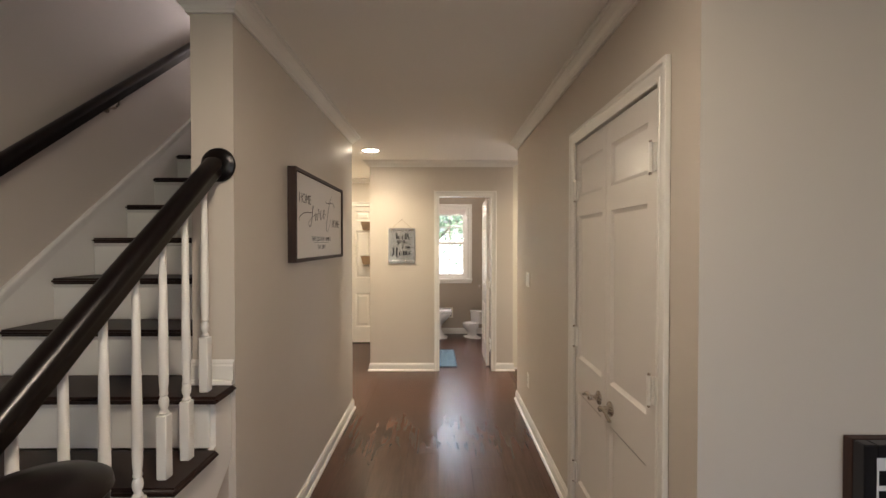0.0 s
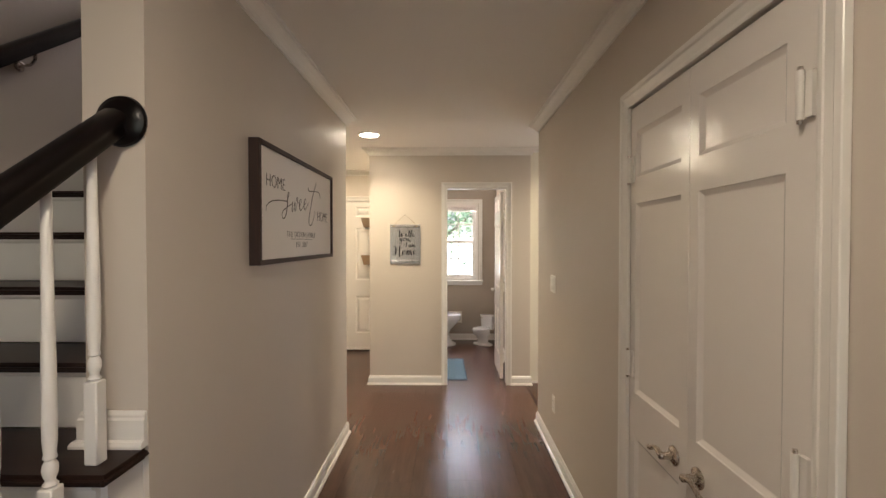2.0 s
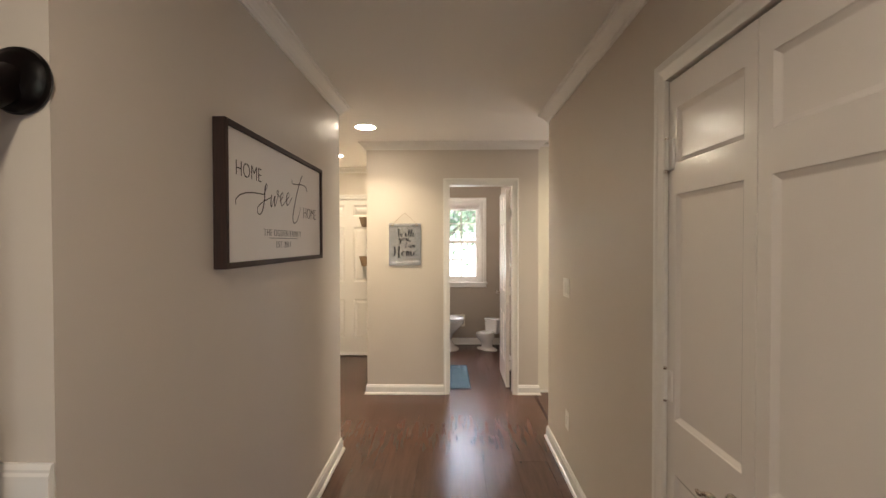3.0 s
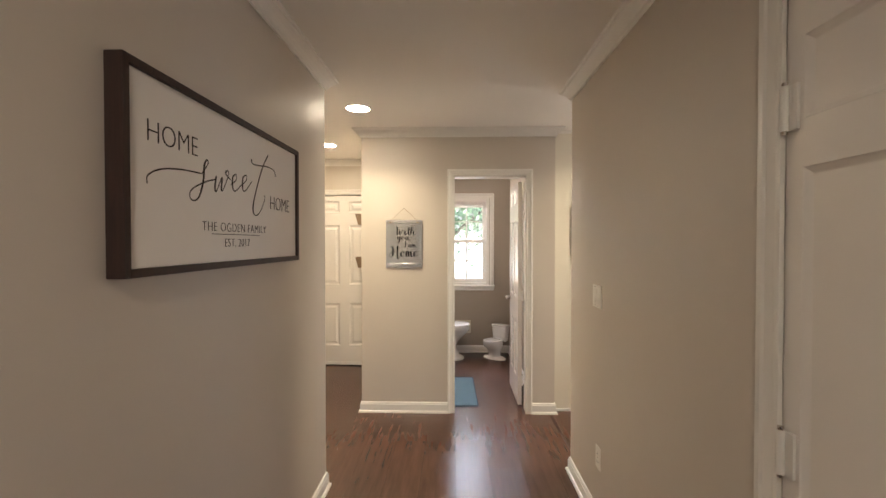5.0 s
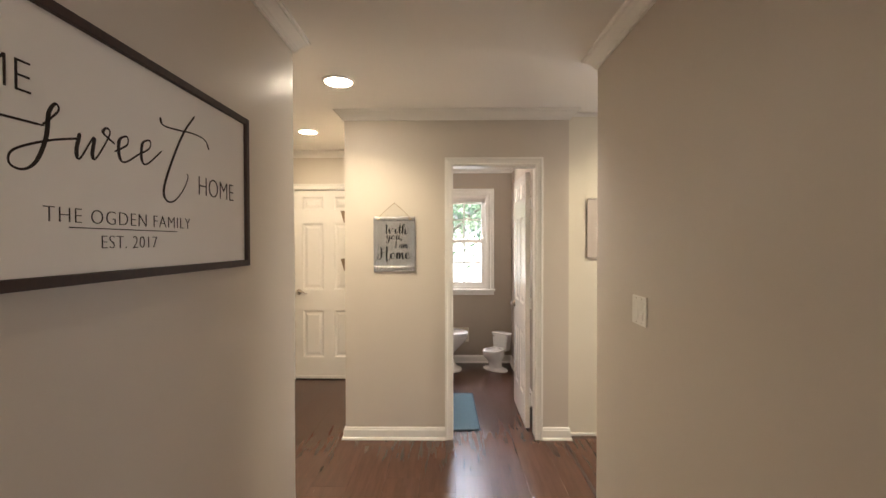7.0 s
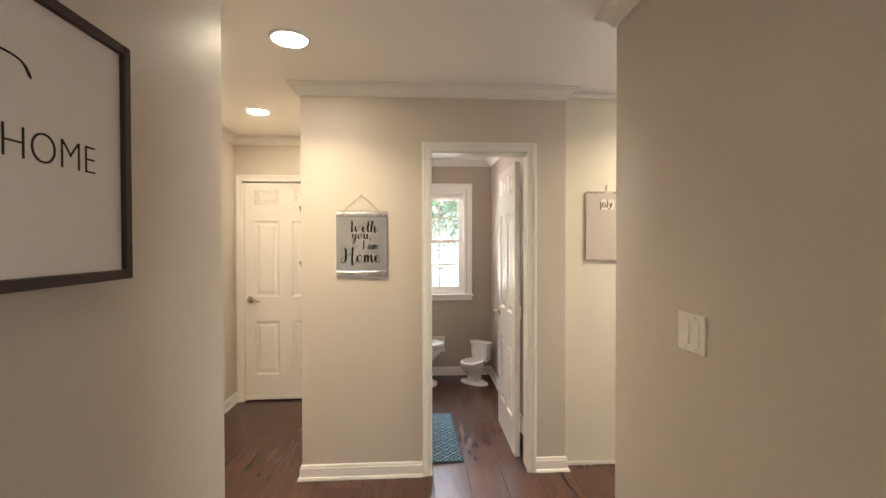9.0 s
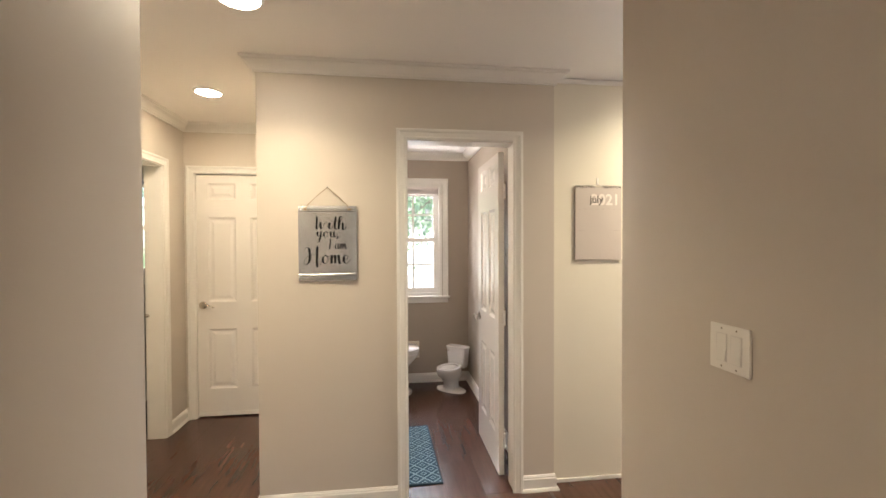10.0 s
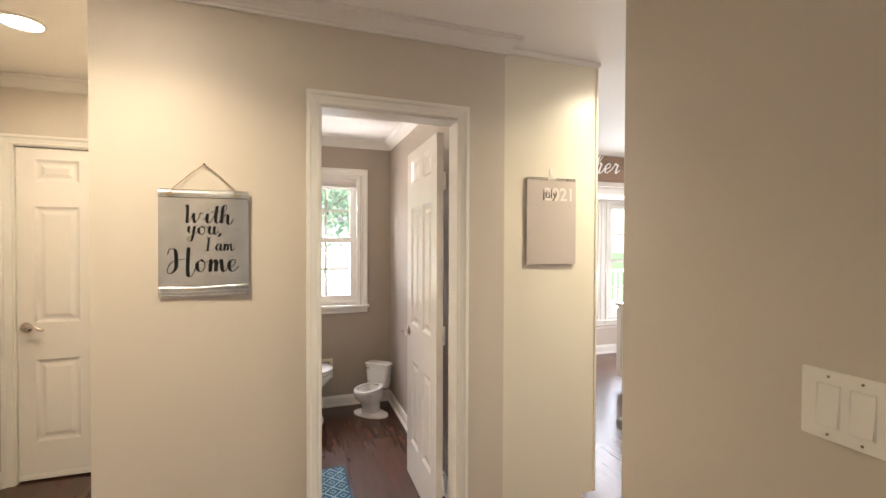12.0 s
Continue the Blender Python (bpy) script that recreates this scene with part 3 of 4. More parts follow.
double_hung("window_2", -3.0, -2.0, 1.15, 2.05, 9.07, 0.14, 3, "white double hung side room window")
double_hung("window_3", 3.2, 3.82, 0.45, 2.0, 10.0, 0.14, 2, "white double hung bay window")
double_hung("window_4", 3.96, 4.9, 0.45, 2.0, 10.0, 0.14, 2, "white double hung bay window")
for a, b in ((3.2, 3.82), (3.96, 4.9)):
    casing("window_casing", (a - 0.005, 9.997, 0), (b + 0.005, 9.997, 0), 1.998, -Y, 0.452, label="white moulded window casing")

# ---- stairs ----
RISE, GO = 0.19, 0.236
stairs = thing("staircase", pose(-1.18, 2.77, 0), "staircase with dark stained treads and white risers beside the hall", "staircase")
stairs["kind"] = "structure"
OX, OY = 1.18, -2.77


def nose_y(k):
    return 3.714 + GO * (k - 5)


NOSE = ((0, 0), (0, 0.004), (-0.006, 0.014), (0, 0.024), (0.004, 0.028))
for k in range(1, 15):
    z, y = RISE * k, nose_y(k)
    x1 = -0.657 if k <= 5 else -0.832
    if k == 1:
        x1 = -0.38
    if k < 14:
        t = one_box((-1.672 + OX, y + OY, z - 0.028), (x1 + OX, y + GO + 0.02 + OY, z), 0.011, 3)
        if k == 5:
            t.free()
            t = boxes(((-1.672 + OX, y + OY, z - 0.028), (-0.657 + OX, 3.868 + OY, z)), bevel=0.011)
            box(t, (-1.672 + OX, 3.85 + OY, z - 0.027), (-0.832 + OX, y + GO + 0.02 + OY, z - 0.0004))
        part("tread", t, TREAD, stairs, smooth=True)
    rx = -0.70 if k <= 5 else -0.832
    part("riser", one_box((-1.672 + OX, y + 0.026 + OY, z - RISE), (rx + OX, y + 0.042 + OY, z - 0.028)), TRIM, stairs)
    part("cove", sweep(bmesh.new(), [(-1.672 + OX, y + 0.026 + OY, z - 0.028), (rx + OX, y + 0.026 + OY, z - 0.028)], Z, ((0, 0), (0.014, 0), (0.012, -0.006), (0.004, -0.014), (0, -0.016))), TRIM, stairs)
skirt = [(2.3, 0.0), (2.62, 0.19), (5.95, 2.87), (6.1, 2.87), (6.1, 2.66), (5.7, 2.2), (3.0, 0.0)]
part("skirt_board", prism(bmesh.new(), [(a + OY, b) for a, b in skirt], 0, -1.69 + OX, -1.674 + OX), TRIM, stairs)
cap_pts = [(-1.69 + OX, 2.62 + OY, 0.19), (-1.69 + OX, 5.95 + OY, 2.87)]
slope = Vector((0, 3.33, 2.68)).normalized()
part("skirt_cap", sweep(bmesh.new(), cap_pts, slope.cross(X) * -1, ((0, -0.002), (0, 0.012), (0.018, 0.014), (0.024, 0.008), (0.024, 0.0), (0.018, -0.03), (0.015, -0.03), (0.015, -0.002))), TRIM, stairs)
stringer = [(2.80, 0.0)]
for k in range(1, 6):
    stringer += [(nose_y(k) + 0.040, RISE * (k - 1)), (nose_y(k) + 0.040, RISE * k - 0.029)]
stringer += [(3.869, RISE * 5 - 0.029), (3.869, 0.66), (3.05, 0.0)]
part("stringer", prism(bmesh.new(), [(a + OY, b) for a, b in stringer[1:]], 0, -0.70 + OX, -0.683 + OX), TRIM, stairs)
structure("wall_below_stairs", prism(bmesh.new(), [(3.0, 0.0), (3.869, 0.70), (3.869, 0.0)], 0, -0.78, -0.695), WALL, "greige painted wall panel under the open stairs")
bm = sweep(bmesh.new(), [(-0.831, 3.90, 0.951), (-0.831, 3.868, 0.951), (-0.668, 3.868, 0.951)], Z, BASE)
structure("baseboard", bm, TRIM, "white baseboard return at the foot of the wall end, standing on a stair tread")


# ---- balustrade ----
def rail_z(y):
    return 1.796 - RISE / GO * (3.86 - y)


RAIL_X = -0.732
rail = thing("stair_balustrade", pose(RAIL_X, 2.9, 0), "black-brown wooden handrail with turned white balusters on the open stairs", "balustrade")
RP = ((-0.030, -0.026), (0.030, -0.026), (0.033, -0.018), (0.030, -0.006), (0.034, 0.004), (0.034, 0.014), (0.026, 0.026), (0.012, 0.032), (-0.012, 0.032), (-0.026, 0.026), (-0.034, 0.014), (-0.034, 0.004), (-0.030, -0.006), (-0.033, -0.018))


def rail_sweep(bm, pts, profile):
    rings = []
    for i, p in enumerate(pts):
        t = (pts[min(i + 1, len(pts) - 1)] - pts[max(i - 1, 0)]).normalized()
        u = t.cross(Z).normalized()
        v = u.cross(t).normalized()
        rings.append([bm.verts.new(p + u * a + v * b) for a, b in profile])
    k = len(profile)
    for r0, r1 in zip(rings, rings[1:]):
        for j in range(k):
            bm.faces.new((r0[j], r0[(j + 1) % k], r1[(j + 1) % k], r1[j]))
    bm.faces.new(rings[0])
    bm.faces.new(rings[-1][::-1])
    return bm


pts = [Vector((0, 3.855 - 2.9, rail_z(3.855)))]
pts += [Vector((0, y - 2.9, rail_z(y))) for y in (3.6, 3.3, 3.06)]
for i in range(1, 9):
    s = i / 8
    pts.append(Vector((0, 3.06 - 0.20 * s - 2.9, rail_z(3.06) - 0.805 * 0.20 * (s - s * s / 2))))
VZ = pts[-1].z
for i in range(1, 13):
    a = i / 12 * math.pi * 0.92
    pts.append(Vector((0.10 - math.cos(a) * 0.10, -0.04 - math.sin(a) * 0.085, VZ)))
part("handrail", rail_sweep(bmesh.new(), pts, RP), RAIL, rail, smooth=True)
part("volute_cap", lathe(bmesh.new(), [(0.085, -0.026), (0.100, -0.018), (0.098, -0.004), (0.106, 0.006), (0.104, 0.018), (0.090, 0.028), (0.050, 0.035), (0.004, 0.037)], 40, Matrix.Translation((0.205, 0.0, VZ))), RAIL, rail, smooth=True)
part("rosette", lathe(bmesh.new(), [(0.064, 0.0), (0.066, 0.006), (0.063, 0.014), (0.054, 0.018), (0.047, 0.024), (0.02, 0.026)], 36, Matrix.Translation((0.010, 3.869 - 2.9, 1.792)) @ Matrix.Rotation(radians(90), 4, "X")), RAIL, rail, "round dark wooden rosette on the wall end", smooth=True)


def baluster(x, y, z0, z1):
    bm = one_box((x - 0.0165, y - 0.0165, z0), (x + 0.0165, y + 0.0165, z0 + 0.20), 0.003, 1)
    h = z1 - z0
    rings = [(0.011, 0.199), (0.0145, 0.206), (0.010, 0.212), (0.009, 0.216), (0.0135, 0.228), (0.0148, 0.238), (0.0135, 0.248), (0.009, 0.258), (0.0125, 0.262), (0.0125, 0.266), (0.0110, 0.270), (0.0135, 0.30), (0.0142, 0.36), (0.0130, 0.48), (0.0112, 0.62), (0.0098, max(h - 0.02, 0.65)), (0.0095, h)]
    lathe(bm, rings, 14, Matrix.Translation((x, y, z0)))
    return bm


for i in range(8):
    y = 3.780 - i * GO / 2
    k = 5 - int((3.714 + GO - 0.02 - y) // GO)
    z0 = RISE * k
    part("baluster", baluster(0, y - 2.9, z0, rail_z(y) - 0.026), TRIM, rail, "turned white baluster", smooth=True)
part("newel", baluster(0.205, 0.0, RISE, VZ - 0.02), TRIM, rail, "turned white newel under the volute", smooth=True)

wall_rail = thing("wall_handrail", pose(-1.62, 4.5, 0), "black-brown wooden handrail on brackets along the stairwell wall", "handrail")


def wall_rail_z(y):
    return 1.79 + 0.797 * (y - 3.905)


part("handrail", rail_sweep(bmesh.new(), [Vector((0, y - 4.5, wall_rail_z(y))) for y in (3.1, 4.0, 5.0, 6.0, 6.3)], [(a, b) for a, b in RP]), RAIL, wall_rail, smooth=True)
for y in (3.55, 4.56, 5.6):
    z = wall_rail_z(y) - 0.032
    br = part("bracket", tube(bmesh.new(), [(0, y - 4.5, z), (0, y - 4.5, z - 0.035), (-0.02, y - 4.5, z - 0.055), (-0.069, y - 4.5, z - 0.06)], 0.006, 8), NICKEL, wall_rail, smooth=True)
    part("bracket_plate", lathe(bmesh.new(), [(0.022, 0), (0.022, 0.004), (0.014, 0.008)], 16, Matrix.Translation((-0.0695, y - 4.5, z - 0.06)) @ Matrix.Rotation(radians(90), 4, "Y")), NICKEL, br)


# ---- recessed lights ----
def downlight(x, y, r, label, z=HEIGHT):
    fix = thing("recessed_light", pose(x, y, z - 0.012), label, "ceiling light", "recessed lights")
    part("trim_ring", lathe(bmesh.new(), [(r + 0.002, 0.003), (r + 0.004, 0.0), (r + 0.012, 0.003), (r + 0.017, 0.008), (r + 0.018, 0.012), (r + 0.002, 0.012), (r + 0.002, 0.003)], 40, close=False), TRIM, fix, smooth=True)
    part("lens", lathe(bmesh.new(), [(r, 0.006), (r, 0.011)], 40), LENS, fix, "glowing warm white lens")
    return fix


downlight(-0.59, 6.60, 0.078, "round white recessed light, on, in the hall ceiling")
downlight(-1.15, 7.757, 0.072, "round white recessed light, on, in the corridor ceiling")
# Unseen fixture, added to go with the foyer fill.
downlight(-0.05, 2.85, 0.075, "added round white recessed light, out of view in the foyer ceiling")
downlight(1.87, 6.74, 0.075, "round white recessed light, on, in the kitchen ceiling")


# ---- switch and outlet ----
def rounded_plate(bm, w, h, t, y0=0.0):
    return box(bm, (-w / 2, y0 - t, -h / 2), (w / 2, y0, h / 2), 0.0018, 2)


switch = thing("light_switch", pose(0.85, 5.768, 1.189, 0, 0, -90), "double white rocker light switch plate on the hall wall", "light switch")
part("plate", rounded_plate(bmesh.new(), 0.128, 0.118, 0.006), PLASTIC, switch)
for dx in (-0.0235, 0.0235):
    rk = part("rocker", prism(bmesh.new(), [(-0.0055, -0.0335), (-0.0105, -0.0335), (-0.0075, 0.0), (-0.0068, 0.0335), (-0.0055, 0.0335)], 0, dx - 0.0150, dx + 0.0150), PLASTIC, switch)
    part("rocker_frame", boxes(((dx - 0.0172, -0.0075, -0.0365), (dx - 0.0153, -0.0055, 0.0365)), ((dx + 0.0153, -0.0075, -0.0365), (dx + 0.0172, -0.0055, 0.0365)), ((dx - 0.0153, -0.0075, 0.0338), (dx + 0.0153, -0.0055, 0.0365)), ((dx - 0.0153, -0.0075, -0.0365), (dx + 0.0153, -0.0055, -0.0338))), TRIM, switch)
    for dz in (-0.049, 0.049):
        part("screw", lathe(bmesh.new(), [(0.0024, 0), (0.0022, 0.0008), (0.001, 0.001)], 12, Matrix.Translation((dx, -0.006, dz)) @ Matrix.Rotation(radians(90), 4, "X")), NICKEL, switch)
outlet = thing("wall_outlet", pose(0.85, 5.742, 0.356, 0, 0, -90), "white duplex electrical outlet low on the hall wall", "electrical outlet")
part("plate", rounded_plate(bmesh.new(), 0.07, 0.115, 0.005), PLASTIC, outlet, smooth=True)
for dz in (-0.02, 0.02):
    part("socket", lathe(bmesh.new(), [(0.0165, 0), (0.016, 0.0016), (0.010, 0.0018)], 20, Matrix.Translation((0, -0.005, dz)) @ Matrix.Rotation(radians(90), 4, "X")), PLASTIC, outlet)
    part("slots", boxes(((-0.0065, -0.0072, dz - 0.004), (-0.0045, -0.0066, dz + 0.005)), ((0.0045, -0.0072, dz - 0.004), (0.0065, -0.0066, dz + 0.005))), BLACK, outlet)
part("screw", lathe(bmesh.new(), [(0.0034, 0), (0.001, 0.0012)], 12, Matrix.Translation((0, -0.005, 0)) @ Matrix.Rotation(radians(90), 4, "X")), NICKEL, outlet)


# ---- framed print on the hall wall ----
def strip_frame(bm, w, h, face, y0, y1, bevel=0.0015):
    box(bm, (-w / 2, y0, -h / 2), (-w / 2 + face, y1, h / 2), bevel, 1)
    box(bm, (w / 2 - face, y0, -h / 2), (w / 2, y1, h / 2), bevel, 1)
    box(bm, (-w / 2 + face, y0, h / 2 - face), (w / 2 - face, y1, h / 2), bevel, 1)
    box(bm, (-w / 2 + face, y0, -h / 2), (w / 2 - face, y1, -h / 2 + face), bevel, 1)
    return bm


PW, PH = 1.0625, 0.504
picture = thing("framed_print", pose(-0.667, 4.440 + PW / 2, 1.6405, 0, 0, 90), "long white canvas print in a dark wooden frame on the wall", "wall art")
for lo, hi in (((-PW / 2, -0.045, -PH / 2), (-PW / 2 + 0.02, -0.001, PH / 2)), ((PW / 2 - 0.02, -0.045, -PH / 2), (PW / 2, -0.001, PH / 2)), ((-PW / 2 + 0.02, -0.045, PH / 2 - 0.02), (PW / 2 - 0.02, -0.001, PH / 2)), ((-PW / 2 + 0.02, -0.045, -PH / 2), (PW / 2 - 0.02, -0.001, -PH / 2 + 0.02))):
    part("frame_side", one_box(lo, hi, 0.0012, 1), FRAME, picture)
part("canvas", one_box((-PW / 2 + 0.0205, -0.034, -PH / 2 + 0.0205), (PW / 2 - 0.0205, -0.006, PH / 2 - 0.0205)), CANVAS, picture)
UP = Matrix.Rotation(radians(90), 4, "X")


def split_letters(ob, parent):
    """Every letter of a line becomes a mesh of its own."""
    me, mat = ob.data, ob.data.materials[0]
    bm = bmesh.new()
    bm.from_mesh(me)
    left = set(bm.verts)
    groups = []
    for start in list(bm.verts):
        if start not in left:
            continue
        left.discard(start)
        island, todo = [], [start]
        while todo:
            v = todo.pop()
            island.append(v)
            for e in v.link_edges:
                w = e.other_vert(v)
                if w in left:
                    left.discard(w)
                    todo.append(w)
        groups.append(island)
    for island in groups:
        one, at = bmesh.new(), {}
        for v in island:
            at[v] = one.verts.new(v.co)
        for f in {f for v in island for f in v.link_faces}:
            one.faces.new([at[v] for v in f.verts])
        part("letter", one, mat, parent)
    bm.free()
    bpy.data.objects.remove(ob)
    bpy.data.meshes.remove(me)


def lettering(parent, body, size, x, z, mat, y=-0.0345, squeeze=1.0, apart=False, **kw):
    m = Matrix.Translation((x, y, z)) @ UP @ Matrix.Diagonal((squeeze, 1, 1, 1))
    ob = text_mesh("lettering", body, size, m, mat, parent, **kw)
    return split_letters(ob, parent) if apart else ob


# ---- hand lettering ----
GLYPHS = {}


def glyph(ch, advance, *strokes):
    GLYPHS[ch] = (advance, [[tuple(float(v) for v in p.split(",")) for p in s.split()] for s in strokes])


glyph("W", 1.2, "-.08,1.7 .02,1.95 .1,1.75 .08,.9 .05,.1 .14,.05 .34,.6 .5,1.05 .5,.5 .58,.02 .7,.2 .88,.7 .98,1.1 1.2,1.0")
glyph("i", .55, "0,.3 .15,.7 .25,1 .22,.3 .3,0 .45,.1 .6,.4", ".3,1.4 .34,1.5")
glyph("t", .6, "0,.3 .2,.9 .38,1.9 .28,.5 .35,0 .5,.1 .65,.4", "-.08,1.2 .25,1.25 .6,1.35")
glyph("h", .9, "0,.4 .3,1.2 .48,1.75 .4,1.98 .22,1.8 .12,.9 .1,0 .2,.55 .42,1 .55,.8 .52,.3 .58,-.1 .75,.0 .95,.5")
glyph("y", .85, "0,.6 .15,1 .12,.4 .25,.15 .45,.5 .55,1 .47,0 .3,-.8 .08,-.85 .08,-.5 .5,.0 .85,.4")
glyph("o", .72, ".35,1 .05,.7 .08,.15 .3,0 .5,.4 .45,.85 .3,.98 .45,.8 .72,.85")
glyph("u", .82, "0,.5 .15,1 .12,.3 .25,0 .45,.35 .54,1 .5,.3 .6,0 .85,.4")
glyph(",", .3, ".12,.15 .14,.0 .02,-.3")
glyph("I", .6, ".25,1.9 .24,1 .15,0", "0,1.85 .25,1.9 .5,1.9", "-.1,0 .15,0 .4,.05")
glyph("a", .82, ".5,.85 .3,1 .05,.6 .1,.1 .3,.05 .5,.6 .54,1 .5,.3 .6,0 .85,.4")
glyph("m", 1.2, "0,.4 .15,1 .12,0 .24,.6 .42,1 .48,.5 .46,0 .58,.6 .78,1 .84,.4 .9,.05 1.0,0 1.25,.4")
glyph("H", 1.2, "-.5,1.45 -.42,1.8 -.22,1.9 -.05,1.7 .0,1.1 -.02,.4 -.2,.0 -.45,-.1 -.52,.2 -.3,.75 .2,1.0 .75,1.1", ".72,2.0 .7,1.3 .66,.4 .7,-.3 .85,-.4 1.02,-.05 1.15,.4")
glyph("e", .72, "0,.35 .35,.5 .5,.8 .35,1 .12,.75 .12,.25 .35,0 .75,.45")
glyph("g", .8, ".5,.85 .3,1 .05,.6 .1,.1 .3,.05 .5,.6 .54,1 .46,0 .28,-.8 .05,-.75 .12,-.35 .8,.4")
glyph("r", .7, "0,.4 .2,1.05 .28,.9 .45,.9 .42,.4 .5,0 .75,.4")
glyph(" ", .45)


def smooth_line(pts, steps=7):
    p = [Vector((*q, 0)) for q in pts]
    p = [p[0] * 2 - p[1]] + p + [p[-1] * 2 - p[-2]]
    out = []
    for a, b, c, d in zip(p, p[1:], p[2:], p[3:]):
        for i in range(steps):
            s = i / steps
            out.append(0.5 * ((2 * b) + (c - a) * s + (2 * a - 5 * b + 4 * c - d) * s * s + (3 * b - a - 3 * c + d) * s ** 3))
    return out + [p[-2]]


def ribbon(bm, pts, thin, thick, m, lift=0.0):
    """A flat pen stroke, thick where it runs down."""
    line = smooth_line(pts)
    rows = []
    n = len(line)
    for i, p in enumerate(line):
        t = (line[min(i + 1, n - 1)] - line[max(i - 1, 0)])
        t = t.normalized() if t.length > 1e-9 else X
        down = max(0.0, -t.y) ** 3
        w = (thin + (thick - thin) * down) * (0.45 if i in (0, n - 1) else 1)
        s = Vector((-t.y, t.x, 0)) * w / 2
        rows.append([bm.verts.new(m @ (q + Z * lift)) for q in (p + s, p - s)])
    for a, b in zip(rows, rows[1:]):
        bm.faces.new((a[0], b[0], b[1], a[1]))


def script(parent, text, size, thin, thick, x, z, y, mat, slant=0.25, wide=1.0, surface=None):
    """Hand lettering of x-height size, centred on x with its baseline at z, on the plane y of its parent."""
    total = sum(GLYPHS[c][0] for c in text)
    pen = -total / 2
    bm = bmesh.new()
    base = Matrix.Translation((x, y, z)) @ UP
    k = 0
    for c in text:
        adv, strokes = GLYPHS[c]
        for st in strokes:
            k += 1
            pts = [((px * 1.0 + pen + slant * py) * size * wide, py * size) for px, py in st]
            ribbon(bm, pts, thin, thick, base, 0.00004 * k)
        pen += adv
    if surface:
        for v in bm.verts:
            v.co.y += surface(v.co.x, v.co.z) - y
    return part("lettering", bm, mat, parent)


lettering(picture, "HOME", 0.080, -0.344, 0.074, INK, squeeze=0.94, apart=True, offset=-0.0018, space=1.0)
lettering(picture, "HOME", 0.080, 0.338, -0.039, INK, squeeze=0.90, apart=True, offset=-0.0018)
lettering(picture, "THE OGDEN FAMILY", 0.042, -0.011, -0.136, INK, apart=True, offset=-0.0010, space=1.12)
lettering(picture, "EST. 2017", 0.040, -0.016, -0.185, INK, apart=True, offset=-0.0010, space=1.05)
part("underline", one_box((-0.172, -0.0352, -0.1455), (0.144, -0.0342, -0.1435)), INK, picture)
bm = bmesh.new()
FLAT = Matrix.Translation((0.004, -0.0344, 0)) @ UP
SWEET = ("-.450,-.030 -.446,-.008 -.398,.014 -.317,.026 -.222,.030", "-.228,.028 -.195,.063 -.200,.075 -.213,.055 -.219,.010 -.238,-.035 -.262,-.052 -.283,-.045 -.275,-.022 -.215,.006 -.148,.026",
         "-.150,.036 -.158,.000 -.150,-.012 -.118,.035 -.122,.000 -.112,-.004 -.078,.050 -.085,.062 -.094,.050 -.064,.034", "-.066,.018 -.030,.040 -.030,.058 -.052,.045 -.052,.010 -.035,.002 .010,.030",
         ".005,.026 .040,.048 .042,.066 .018,.055 .014,.018 .032,.010 .085,.052", ".222,.176 .169,.114 .119,.028 .090,-.040 .100,-.068 .130,-.066 .166,-.035 .188,.000 .184,.012", ".078,.132 .090,.116 .140,.118 .212,.126 .270,.122 .292,.098")
for k, st in enumerate(SWEET):
    ribbon(bm, [tuple(float(v) for v in p.split(",")) for p in st.split()], 0.0042, 0.0095, FLAT, 0.00008 * k)
part("script_lettering", bm, INK, picture)

# ---- metal sign ----
sign = thing("metal_sign", pose(-0.330, 7.2, 1.457), "galvanized metal sign with black script hanging on the hall end wall", "wall sign")
sheet = bmesh.new()
prof = [(-0.205, 0.0)]
for i in range(3):
    z = -0.203 + i * 0.013
    prof += [(z, 0.0), (z + 0.003, 0.004), (z + 0.008, 0.004), (z + 0.011, 0.0)]
prof += [(-0.160, 0.0), (0.168, 0.0)]
for i in range(2):
    z = 0.172 + i * 0.014
    prof += [(z, 0.0), (z + 0.003, 0.004), (z + 0.008, 0.004), (z + 0.011, 0.0)]
prof += [(0.204, 0.0)]
NX = 12
rows = []
for i in range(NX + 1):
    u = i / NX
    x = -0.155 + 0.31 * u
    bow = 0.0065 * math.sin(u * math.pi * 1.3 + 0.4)
    rows.append([[sheet.verts.new((x, -0.010 - d + bow * (1 - abs(z) * 2) - (0.006 * max(0, -z - 0.1) if u > 0.5 else 0) + t, z - (0.003 * math.sin(u * 5) if z < -0.15 else 0))) for z, d in prof] for t in (0, 0.0012)])
for a, b in zip(rows, rows[1:]):
    for s in (0, 1):
        for j in range(len(prof) - 1):
            sheet.faces.new((a[s][j], b[s][j], b[s][j + 1], a[s][j + 1]))
    sheet.faces.new((a[0][0], b[0][0], b[1][0], a[1][0]))
    sheet.faces.new((a[0][-1], b[0][-1], b[1][-1], a[1][-1]))
for r in (rows[0], rows[-1]):
    for j in range(len(prof) - 1):
        sheet.faces.new((r[0][j], r[0][j + 1], r[1][j + 1], r[1][j]))
part("metal_sheet", sheet, ZINC, sign)
rope = bmesh.new()
for s in (-1, 1):
    tube(rope, [(s * 0.117, -0.016, 0.182), (s * 0.106, -0.012, 0.206), (s * 0.05, -0.008, 0.262), (0.0, -0.008, 0.303)], 0.0020, 7)
part("rope", rope, ROPE, sign, "twisted jute hanging rope")
